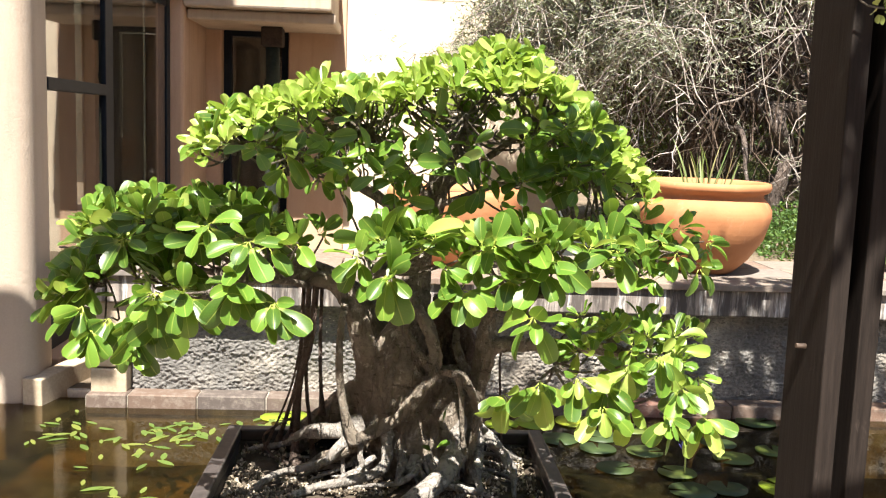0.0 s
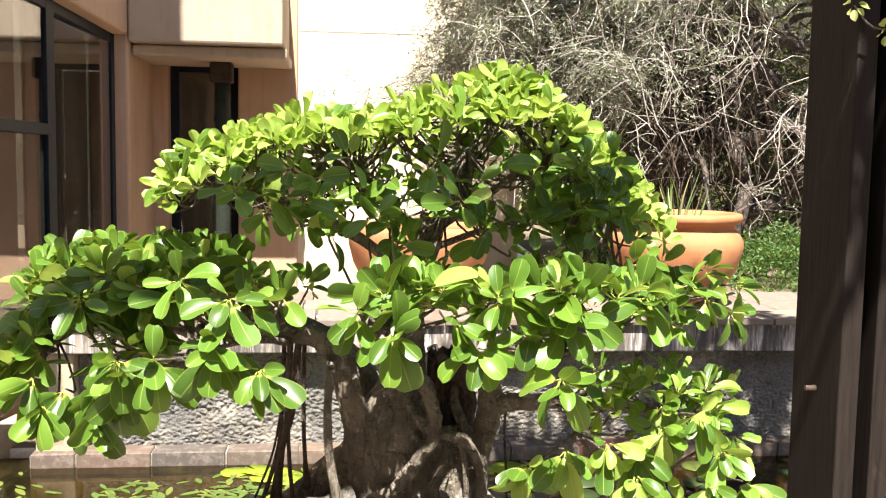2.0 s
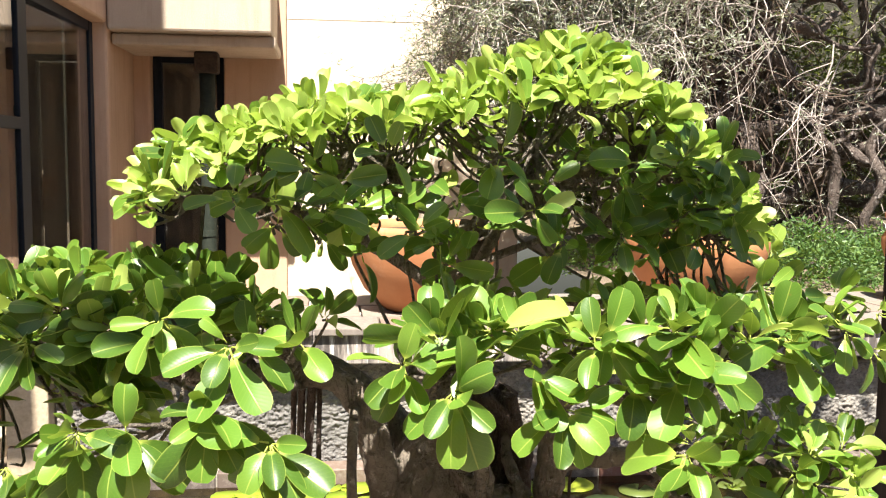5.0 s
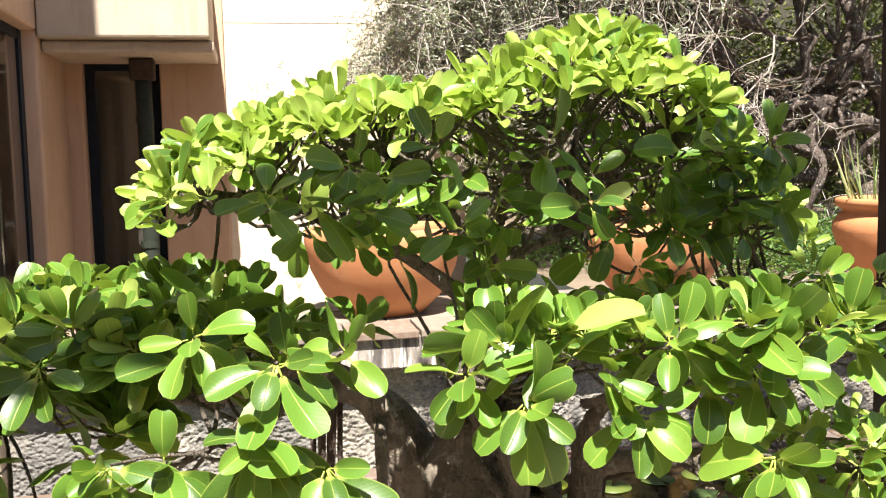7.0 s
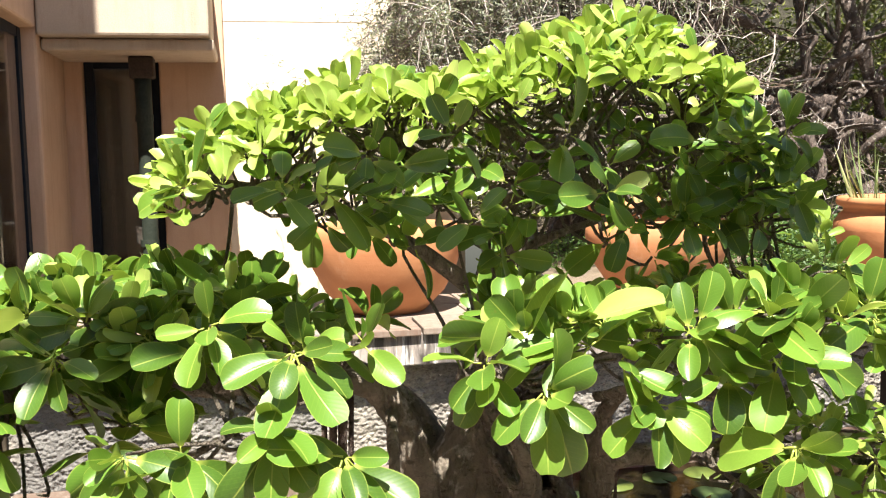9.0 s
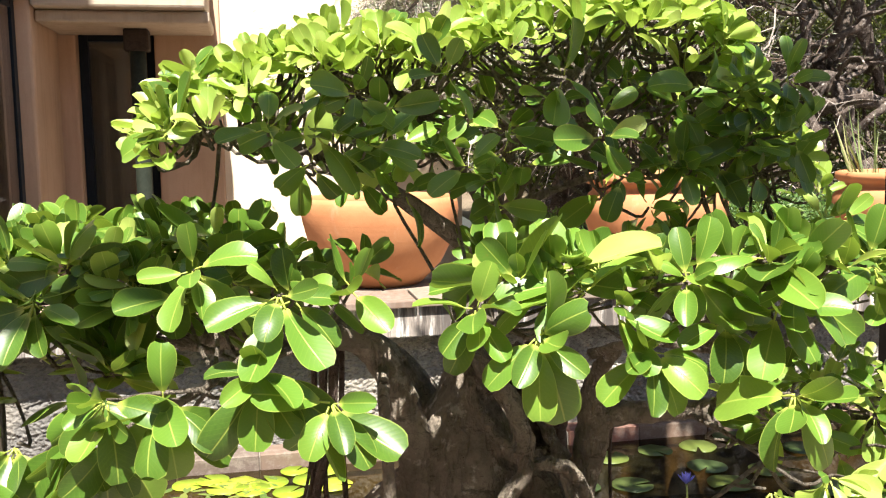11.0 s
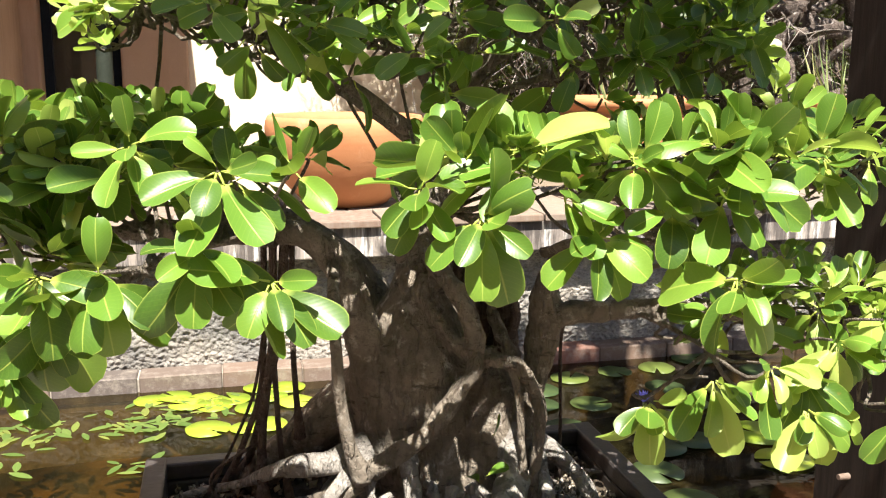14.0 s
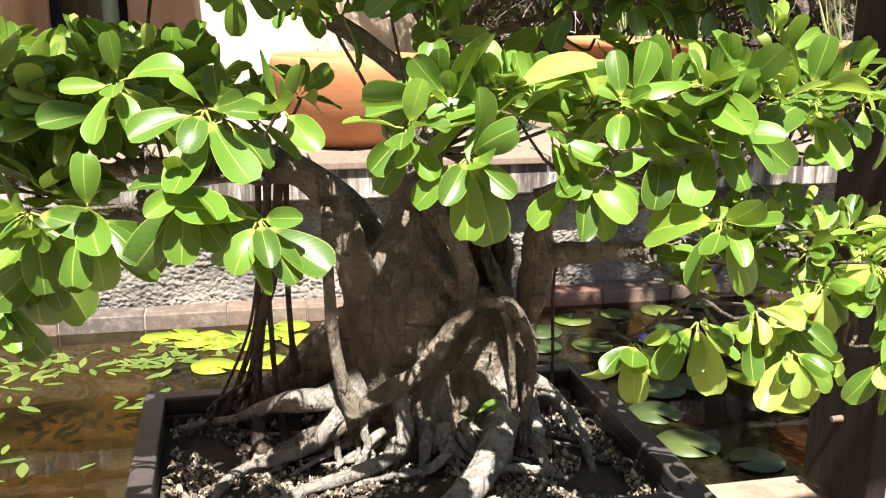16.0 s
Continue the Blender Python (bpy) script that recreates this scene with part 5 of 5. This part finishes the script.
pr = random.Random(21)
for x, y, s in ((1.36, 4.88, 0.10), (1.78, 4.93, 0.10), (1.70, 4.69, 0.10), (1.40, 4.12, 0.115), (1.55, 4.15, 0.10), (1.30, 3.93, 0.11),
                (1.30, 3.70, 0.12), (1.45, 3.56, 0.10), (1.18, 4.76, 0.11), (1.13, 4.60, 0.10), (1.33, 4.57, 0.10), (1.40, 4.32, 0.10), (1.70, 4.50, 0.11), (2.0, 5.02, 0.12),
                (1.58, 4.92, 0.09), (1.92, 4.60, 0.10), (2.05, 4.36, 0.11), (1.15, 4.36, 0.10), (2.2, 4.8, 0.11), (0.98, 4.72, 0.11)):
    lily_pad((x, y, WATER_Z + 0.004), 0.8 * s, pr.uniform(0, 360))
# pads that lie in sun get the sun-bright colour
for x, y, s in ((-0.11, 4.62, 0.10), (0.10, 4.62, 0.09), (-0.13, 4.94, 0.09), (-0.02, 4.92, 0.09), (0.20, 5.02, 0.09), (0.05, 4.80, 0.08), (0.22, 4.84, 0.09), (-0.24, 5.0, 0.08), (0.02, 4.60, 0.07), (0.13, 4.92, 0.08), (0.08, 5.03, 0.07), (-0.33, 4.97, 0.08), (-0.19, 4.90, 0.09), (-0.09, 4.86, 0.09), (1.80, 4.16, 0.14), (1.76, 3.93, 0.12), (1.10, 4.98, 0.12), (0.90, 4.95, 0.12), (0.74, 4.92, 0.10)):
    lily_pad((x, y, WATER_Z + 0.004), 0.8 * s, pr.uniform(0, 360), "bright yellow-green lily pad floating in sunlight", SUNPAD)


def pondweed(centres, label):
    plant = thing("pondweed", label, "pond plant", (centres[0][0], centres[0][1], WATER_Z))
    meshes = []
    for k in range(4):
        b = bmesh.new()
        blade(b, Matrix.Identity(4), 1.0, pr.uniform(0.26, 0.36), (0.15, 0.7, 1.0, 0.95, 0.7, 0.1), 0.05, 0.06, 6)
        meshes.append(finish(b, "leaf", PONDLEAF))
    for cx, cy, sx, sy, n in centres:
        for _ in range(n):
            x, y = pr.gauss(cx, sx), min(pr.gauss(cy, sy), 5.0)
            ob = new("leaf", pr.choice(meshes))
            ob.parent = plant
            s = pr.uniform(0.05, 0.10)
            ob.matrix_basis = Matrix.Translation((x - centres[0][0], y - centres[0][1], 0.004 + pr.uniform(0, 0.004))) @ pose(0, 0, 0, 0, 0, pr.uniform(0, 360)) @ Matrix.Diagonal((s, s, s, 1))
    return plant


pondweed([(-0.33, 4.73, 0.11, 0.075, 48), (-0.12, 4.88, 0.08, 0.05, 14)], "cluster of narrow green floating pondweed leaves")
pondweed([(-0.72, 4.72, 0.13, 0.08, 36), (-0.95, 4.55, 0.14, 0.12, 18), (-1.15, 4.76, 0.12, 0.10, 16)], "loose narrow pondweed leaves floating on brown water")
pondweed([(-0.42, 4.30, 0.06, 0.05, 7), (-0.70, 4.0, 0.12, 0.10, 9), (-0.45, 3.85, 0.12, 0.1, 4)], "scattered small pondweed leaves floating on brown water")

flower = thing("lily_flower", "small blue water-lily flower above the pads", "flower", (1.42, 4.30, WATER_Z))
part("stem", tube(bmesh.new(), [(0, 0, -0.1), (0.005, 0, 0.05), (0, 0, 0.10)], [0.004, 0.004, 0.004], 6, 2), PONDLEAF, flower)
pm = bmesh.new()
blade(pm, Matrix.Identity(4), 0.045, 0.014, (0.5, 0.9, 1.0, 0.6, 0.05), -0.5, 0.3, 4)
petal = finish(pm, "petal", PETAL)
for k in range(14):
    ob = new("petal", petal)
    ob.parent = flower
    ob.matrix_basis = toward((0, 0, 0.10), (math.cos(k * 2.4), math.sin(k * 2.4), 0.5 + 0.08 * k))


# ---- olive tree and the garden behind ----
gr = random.Random(31)


def wander(start, way, length, steps, bend, sag=0.0):
    """A wandering line of points."""
    p, d, out = Vector(start), Vector(way).normalized(), [Vector(start)]
    for _ in range(steps):
        d = (d + Vector((gr.gauss(0, bend), gr.gauss(0, bend), gr.gauss(0, bend) - sag))).normalized()
        p = p + d * (length / steps)
        out.append(p.copy())
    return out


olive = thing("olive_tree", "gnarled old olive tree with tangled grey twigs and thin leaves", "tree", (3.9, 8.5, 0.6))
O = Vector((3.9, 8.5, 0.6))
limbs = []
for start, way, length, r0 in (
    ((3.9, 8.5, 0.55), (0.15, 0, 1), 1.3, 0.11), ((3.6, 8.7, 0.55), (-0.2, 0.1, 1), 1.2, 0.09), ((2.4, 8.6, 0.55), (-0.05, 0.0, 1), 2.4, 0.17), ((2.75, 8.4, 0.55), (0.3, 0, 1), 2.2, 0.07),
    ((4.1, 8.5, 1.7), (-1, -0.2, 0.15), 2.0, 0.075), ((4.1, 8.5, 1.75), (-0.9, 0.1, 0.55), 2.2, 0.07), ((4.2, 8.5, 1.7), (0.9, -0.2, 0.4), 2.0, 0.08), ((3.5, 8.7, 1.6), (-0.8, -0.4, 0.5), 2.0, 0.06),
    ((3.5, 8.7, 1.6), (0.6, -0.3, 0.5), 1.8, 0.06), ((2.4, 8.6, 2.2), (-0.9, -0.2, 0.45), 1.0, 0.05), ((2.4, 8.6, 2.3), (0.5, -0.2, 0.7), 1.8, 0.06), ((2.9, 8.4, 2.4), (-0.5, -0.4, 0.5), 1.5, 0.05),
    ((4.6, 8.3, 2.0), (-0.8, -0.2, -0.2), 1.6, 0.05), ((4.8, 8.2, 1.6), (-1, 0, 0.1), 2.0, 0.06),
):
    pts = wander(start, way, length, 7, 0.22, 0.03)
    part("limb", tube(bmesh.new(), [p - O for p in pts], [r0, r0 * 0.85, r0 * 0.7, r0 * 0.5], 9, 3, 0.35, gr.uniform(0, 9)), OLIVEBARK, olive, "", True)
    limbs += pts[1:]
# gnarled side branches
for k in range(72):
    start = gr.choice([p for p in limbs if p.x > 1.9])
    pts = wander(start, (gr.gauss(0, 1), gr.gauss(-0.2, 0.5), gr.gauss(0.1, 0.5)), gr.uniform(0.5, 1.3), 7, 0.40, 0.03)
    r0 = gr.uniform(0.014, 0.040)
    part("side_branch", tube(bmesh.new(), [p - O for p in pts], [r0, r0 * 0.85, r0 * 0.7, r0 * 0.35], 7, 3, 0.4, gr.uniform(0, 9)), OLIVEBARK, olive, "", True)
# gnarled old limbs, bare and pale, before the dark inside of the tree
for r0, pts in (
    (0.055, ((2.90, 7.7, 1.74), (3.03, 7.7, 1.62), (3.18, 7.7, 1.64), (3.38, 7.75, 1.70), (3.62, 7.7, 1.75))),
    (0.075, ((3.62, 7.7, 1.74), (3.86, 7.7, 1.70), (4.11, 7.7, 1.74), (4.36, 7.7, 1.61), (4.80, 7.8, 1.55))),
    (0.060, ((3.12, 7.8, 1.62), (3.08, 7.7, 1.49), (3.18, 7.7, 1.30), (3.15, 7.7, 1.13), (3.05, 7.7, 0.62))),
    (0.050, ((2.70, 7.8, 2.00), (2.91, 7.7, 2.07), (3.10, 7.7, 2.13), (3.25, 7.7, 2.12), (3.52, 7.75, 1.92))),
    (0.040, ((2.86, 7.8, 2.22), (3.04, 7.65, 2.25), (3.30, 7.6, 2.32), (3.47, 7.6, 2.31), (3.70, 7.6, 2.45))),
    (0.070, ((4.15, 7.8, 1.75), (4.25, 7.7, 1.60), (4.37, 7.7, 1.27), (4.51, 7.7, 1.00), (4.55, 7.7, 0.60))),
    (0.035, ((3.98, 7.9, 2.60), (4.00, 7.8, 2.22), (4.05, 7.8, 1.98), (4.10, 7.8, 1.72))),
    (0.050, ((4.20, 7.9, 2.75), (4.32, 7.8, 2.44), (4.55, 7.8, 1.95), (4.74, 7.8, 1.65))),
    (0.040, ((3.52, 7.6, 1.72), (3.56, 7.5, 1.55), (3.67, 7.5, 1.36), (3.66, 7.6, 1.00), (3.60, 7.6, 0.60))),
    (0.036, ((3.70, 7.7, 1.68), (3.80, 7.6, 1.52), (3.93, 7.6, 1.39), (4.12, 7.6, 1.39), (4.30, 7.7, 1.30))),
    (0.036, ((4.02, 7.6, 1.70), (3.95, 7.5, 1.50), (3.98, 7.5, 1.25), (3.92, 7.55, 0.97), (3.95, 7.6, 0.60))),
    (0.130, ((2.95, 8.3, 0.58), (2.91, 8.3, 1.14), (2.81, 8.3, 1.82), (2.72, 8.3, 2.49), (2.66, 8.3, 3.30))),
):
    pts = [Vector(p) + Vector((gr.gauss(0, 0.012), gr.gauss(0, 0.05), gr.gauss(0, 0.012))) for p in pts]
    part("bare_limb", tube(bmesh.new(), [p - O for p in pts], [r0 * 0.85, r0, r0 * 0.9, r0 * 0.7], 14, 7, 0.55, gr.uniform(0, 9), 0.12), OLIVEBARK, olive, "pale gnarled bare limb", True)
    limbs += pts[1:-1]
# bare old limbs in front of the tangle
for k in range(16):
    start = (gr.uniform(2.9, 5.0), gr.uniform(7.5, 8.1), gr.uniform(1.35, 2.7))
    pts = wander(start, (gr.choice((-1, 1)), gr.gauss(0, 0.2), gr.gauss(0.15, 0.4)), gr.uniform(0.7, 1.4), 10, 0.42, -0.01)
    r0 = gr.uniform(0.016, 0.034)
    part("bare_limb", tube(bmesh.new(), [p - O for p in pts], [r0 * 0.8, r0, r0 * 0.75, r0 * 0.4], 9, 4, 0.45, gr.uniform(0, 9)), OLIVEBARK, olive, "", True)
tw, inner = bmesh.new(), bmesh.new()
lf = bmesh.new()


def fast_leaf(b, m, length, width):
    """A thin four-cornered leaf with a bend."""
    uv = b.loops.layers.uv.verify()
    v = [b.verts.new(m @ Vector(q)) for q in ((0, 0, 0), (length * 0.5, -width / 2, 0.06 * length), (length, 0, -0.05 * length), (length * 0.5, width / 2, 0.06 * length))]
    for tri, uvs in (((0, 1, 2), ((0.5, 0), (0, 0.5), (0.5, 1))), ((0, 2, 3), ((0.5, 0), (0.5, 1), (1, 0.5)))):
        f = b.faces.new([v[k] for k in tri])
        for loop, q in zip(f.loops, uvs):
            loop[uv].uv = q


for k in range(900):
    left = k % 3 == 0
    if left:
        start = Vector((gr.uniform(0.85, 2.3), gr.uniform(7.0, 8.2), gr.uniform(2.1, 3.9)))
    else:
        start = gr.choice(limbs) + Vector((gr.gauss(0, 0.25), gr.gauss(0, 0.25), gr.gauss(0.1, 0.25)))
        if start.x > 2.9 and gr.random() < 0.6:
            continue
        if gr.random() < 0.35:
            start = Vector((gr.uniform(1.5, 3.2), gr.uniform(7.2, 8.8), gr.uniform(1.5, 3.6)))
    pts = wander(start, (gr.gauss(0, 0.8), gr.gauss(0, 0.5), gr.gauss(-0.45, 0.6)), gr.uniform(0.35, 1.0), 8, 0.24, 0.06)
    r0 = gr.uniform(0.0025, 0.007)
    # twigs deeper in take the dark colour, which stands for shade
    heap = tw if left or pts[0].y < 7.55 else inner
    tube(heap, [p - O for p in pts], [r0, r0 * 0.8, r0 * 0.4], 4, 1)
    for q in pts[1:]:
        for _ in range(2 if left else 1):
            e = wander(q, (gr.gauss(0, 1), gr.gauss(0, 0.7), gr.gauss(-0.4, 0.8)), gr.uniform(0.12, 0.45), 4, 0.22, 0.08)
            tube(heap, [p - O for p in e], [0.0038, 0.0028, 0.0015], 3, 1)
            leaves = 15 if left or e[0].z > 2.6 else (6 if gr.random() < 0.4 else 0)
            for _ in range(leaves):
                at = e[0].lerp(e[-1], gr.random()) + Vector((gr.gauss(0, 0.02), gr.gauss(0, 0.02), gr.gauss(0, 0.02)))
                fast_leaf(lf, toward(at - O, (gr.gauss(0, 1), gr.gauss(0, 1), gr.gauss(-0.2, 0.8)), gr.uniform(0, 6)), gr.uniform(0.03, 0.055), gr.uniform(0.007, 0.012))
# the crown overhead, out of view and added to shade the tangle
for k in range(2300):
    c = Vector((gr.uniform(2.5, 7.5), gr.uniform(6.7, 11.5), gr.uniform(3.2, 4.6)))
    for _ in range(9):
        at = c + Vector((gr.gauss(0, 0.16), gr.gauss(0, 0.16), gr.gauss(0, 0.12)))
        fast_leaf(lf, toward(at - O, (gr.gauss(0, 1), gr.gauss(0, 1), gr.gauss(-0.2, 0.8)), gr.uniform(0, 6)), gr.uniform(0.10, 0.18), gr.uniform(0.04, 0.07))
# drooping dead strands in front of the trunk
st = bmesh.new()
for k in range(300):
    p = Vector((gr.gauss(2.65, 0.38), gr.uniform(7.5, 8.2), gr.uniform(1.5, 3.1)))
    q = wander(p, (gr.gauss(0, 0.25), gr.gauss(0, 0.2), -1), gr.uniform(0.4, 1.2), 7, 0.28, 0.12)
    r0 = gr.uniform(0.003, 0.008)
    tube(st, [v - O for v in q], [r0, r0 * 0.8, r0 * 0.4], 4, 1)
tagged(part("strand_tangle", st, DRY_SHADED, olive, "drooping dry brown dead strands"), kind="stuff")
# long pale dead twigs that hang in the sun before the trunk
for k in range(80):
    p = Vector((gr.uniform(1.6, 2.8), gr.uniform(6.9, 7.4), gr.uniform(1.9, 3.0)))
    q = wander(p, (gr.gauss(0, 0.4), gr.gauss(0, 0.3), gr.gauss(-0.9, 0.3)), gr.uniform(0.2, 0.6), 6, 0.2, 0.05)
    r0 = gr.uniform(0.0025, 0.0055)
    tube(tw, [v - O for v in q], [r0, r0 * 0.8, r0 * 0.4], 4, 1)
tagged(part("inner_tangle", inner, DRY_SHADED, olive, "twigs inside the tree, in a dark tone standing for shade"), kind="stuff")
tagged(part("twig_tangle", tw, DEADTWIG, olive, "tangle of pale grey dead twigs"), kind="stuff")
tagged(part("leaf_mass", lf, OLIVELEAF, olive, "small grey-green olive leaves"), kind="stuff")


def shrub(name, at, size, count, leaf, material, label, category="shrub"):
    """Many small leaves in an uneven clump."""
    b = bmesh.new()
    for _ in range(count):
        u = Vector((gr.gauss(0, 1), gr.gauss(0, 1), gr.gauss(0, 1))).normalized()
        u.z = abs(u.z)
        d = gr.uniform(0.55, 1.0) * (1 + 0.35 * noise.noise(u * 2.5 + Vector(at)))
        p = Vector((u.x * size[0], u.y * size[1], u.z * size[2])) * d
        fast_leaf(b, toward(p, (gr.gauss(u.x, 0.7), gr.gauss(u.y, 0.7), gr.gauss(0.2, 0.7)), gr.uniform(0, 6)), leaf * gr.uniform(0.7, 1.3), leaf * gr.uniform(0.28, 0.45))
    ob = part(name, b, material)
    ob.location = at
    return tagged(ob, label, category, kind="stuff")


for at, size, n in (((3.15, 7.0, 0.58), (0.55, 0.45, 0.44), 4200), ((3.95, 7.1, 0.58), (0.6, 0.5, 0.42), 3800), ((2.2, 7.9, 0.58), (0.6, 0.5, 0.25), 1500), ((5.0, 7.8, 0.58), (0.8, 0.7, 0.5), 2400)):
    shrub("low_shrub", at, size, n, 0.045, SHRUBLEAF, "low dark green leafy groundcover under the olive")
shrub("sunlit_shrub", (4.35, 10.4, 0.6), (0.75, 0.4, 0.95), 2600, 0.06, GRASS, "sunlit yellow-green shrub behind the olive")
for k in range(11):
    x = 1.9 + k * 0.75
    shrub("hedge", (x, 12.2 + gr.uniform(-0.5, 0.8), 0.7), (1.0, 0.8, gr.uniform(2.4, 3.6)), 4200, 0.10, HEDGELEAF, "tall hazy grey-green hedge at the back of the garden", "hedge")
bm = bmesh.new()
for k, (x, z) in enumerate(((-10, 0), (30, 0), (30, 14), (-10, 14))):
    bm.verts.new((x, 19.0 + (4 if z else 0), z))
bm.faces.new(list(bm.verts))
BANK = plain("distant_bank", (0.014, 0.013, 0.009), (0.050, 0.045, 0.030), 1.5, 0.95, 0.8, 0.1, fine=9)
tagged(part("backdrop", bm, BANK), "distant hazy hillside scrub", "backdrop", kind="structure")

# ---- bricks of the pond edge, slates of the ledge and flags of the walk ----
GROUT = plain("grey_grout", (0.16, 0.14, 0.115), (0.36, 0.32, 0.27), 20)
edge = Mat("weathered_brick", 0.78, 0.3)
tint = edge.ramp(edge.random(), (0.0, (0.20, 0.090, 0.065)), (0.3, (0.145, 0.095, 0.068)), (0.65, (0.080, 0.068, 0.062)), (1.0, (0.15, 0.105, 0.08)))
edge.color(edge.mix(edge.ramp(edge.noise(17, 7, 0.75), (0.48, 0.0), (0.66, 0.6)), tint, (0.25, 0.215, 0.18)))
edge.bump(edge.noise(40, 5), 0.5, 0.006)
EDGE = edge.m
bm = box(bmesh.new(), (-0.1610, -0.06, -0.05), (0.1610, 0.06, 0.05), 0.005, 1)
brick = finish(bm, "brick", EDGE, False)
edging = tagged(boxed("pond_edging", (-1.24, 5.094, -0.34), (7.0, 5.214, 0.077), GROUT), "row of weathered slate-brown bricks at the waterline", "edging", kind="structure")
end_brick = finish(box(bmesh.new(), (-0.095, -0.06, -0.05), (0.095, 0.06, 0.05), 0.006, 1), "brick", EDGE, False)
ob = new("brick", end_brick)
ob.parent = edging
ob.matrix_basis = pose(-1.139, 5.142, 0.037)
for k in range(0, 19):
    ob = new("brick", brick)
    ob.parent = edging
    ob.matrix_basis = pose(-0.875 + 0.327 * k + gr.uniform(-0.003, 0.003), 5.142 + gr.uniform(-0.003, 0.003), 0.036 + gr.uniform(-0.002, 0.002), 0, gr.uniform(-0.4, 0.4), 0)
tiles = [finish(box(bmesh.new(), (-0.5, -0.5, -0.014), (0.5, 0.5, 0.014), 0.004, 1), "slate", SLATE, False) for _ in range(3)]
for j, (y0, y1) in enumerate(((5.075, 5.37), (5.38, 5.68), (5.69, 6.02))):
    x = -1.26
    while x < 6.5:
        w = gr.uniform(0.24, 0.46)
        ob = new("slate", gr.choice(tiles))
        ob.parent = wall_ledge
        ob.matrix_basis = Matrix.Translation((x + w / 2, (y0 + y1) / 2, LEDGE_Z - 0.014 + gr.uniform(-0.002, 0.002))) @ pose(0, 0, 0, gr.uniform(-0.3, 0.3), gr.uniform(-0.3, 0.3), gr.uniform(-0.5, 0.5)) @ Matrix.Diagonal((w, y1 - y0, 1, 1))
        x += w + 0.010
for j in range(16):
    for i in range(18):
        ob = new("flagstone", tiles[(i + j) % 3])
        ob.parent = walkway
        ob.matrix_basis = Matrix.Translation((-2.95 + i * 0.41 + 0.2 * (j % 2), 2.94 - j * 0.31, WALK_Z - 0.014)) @ Matrix.Diagonal((0.40, 0.30, 1, 1))
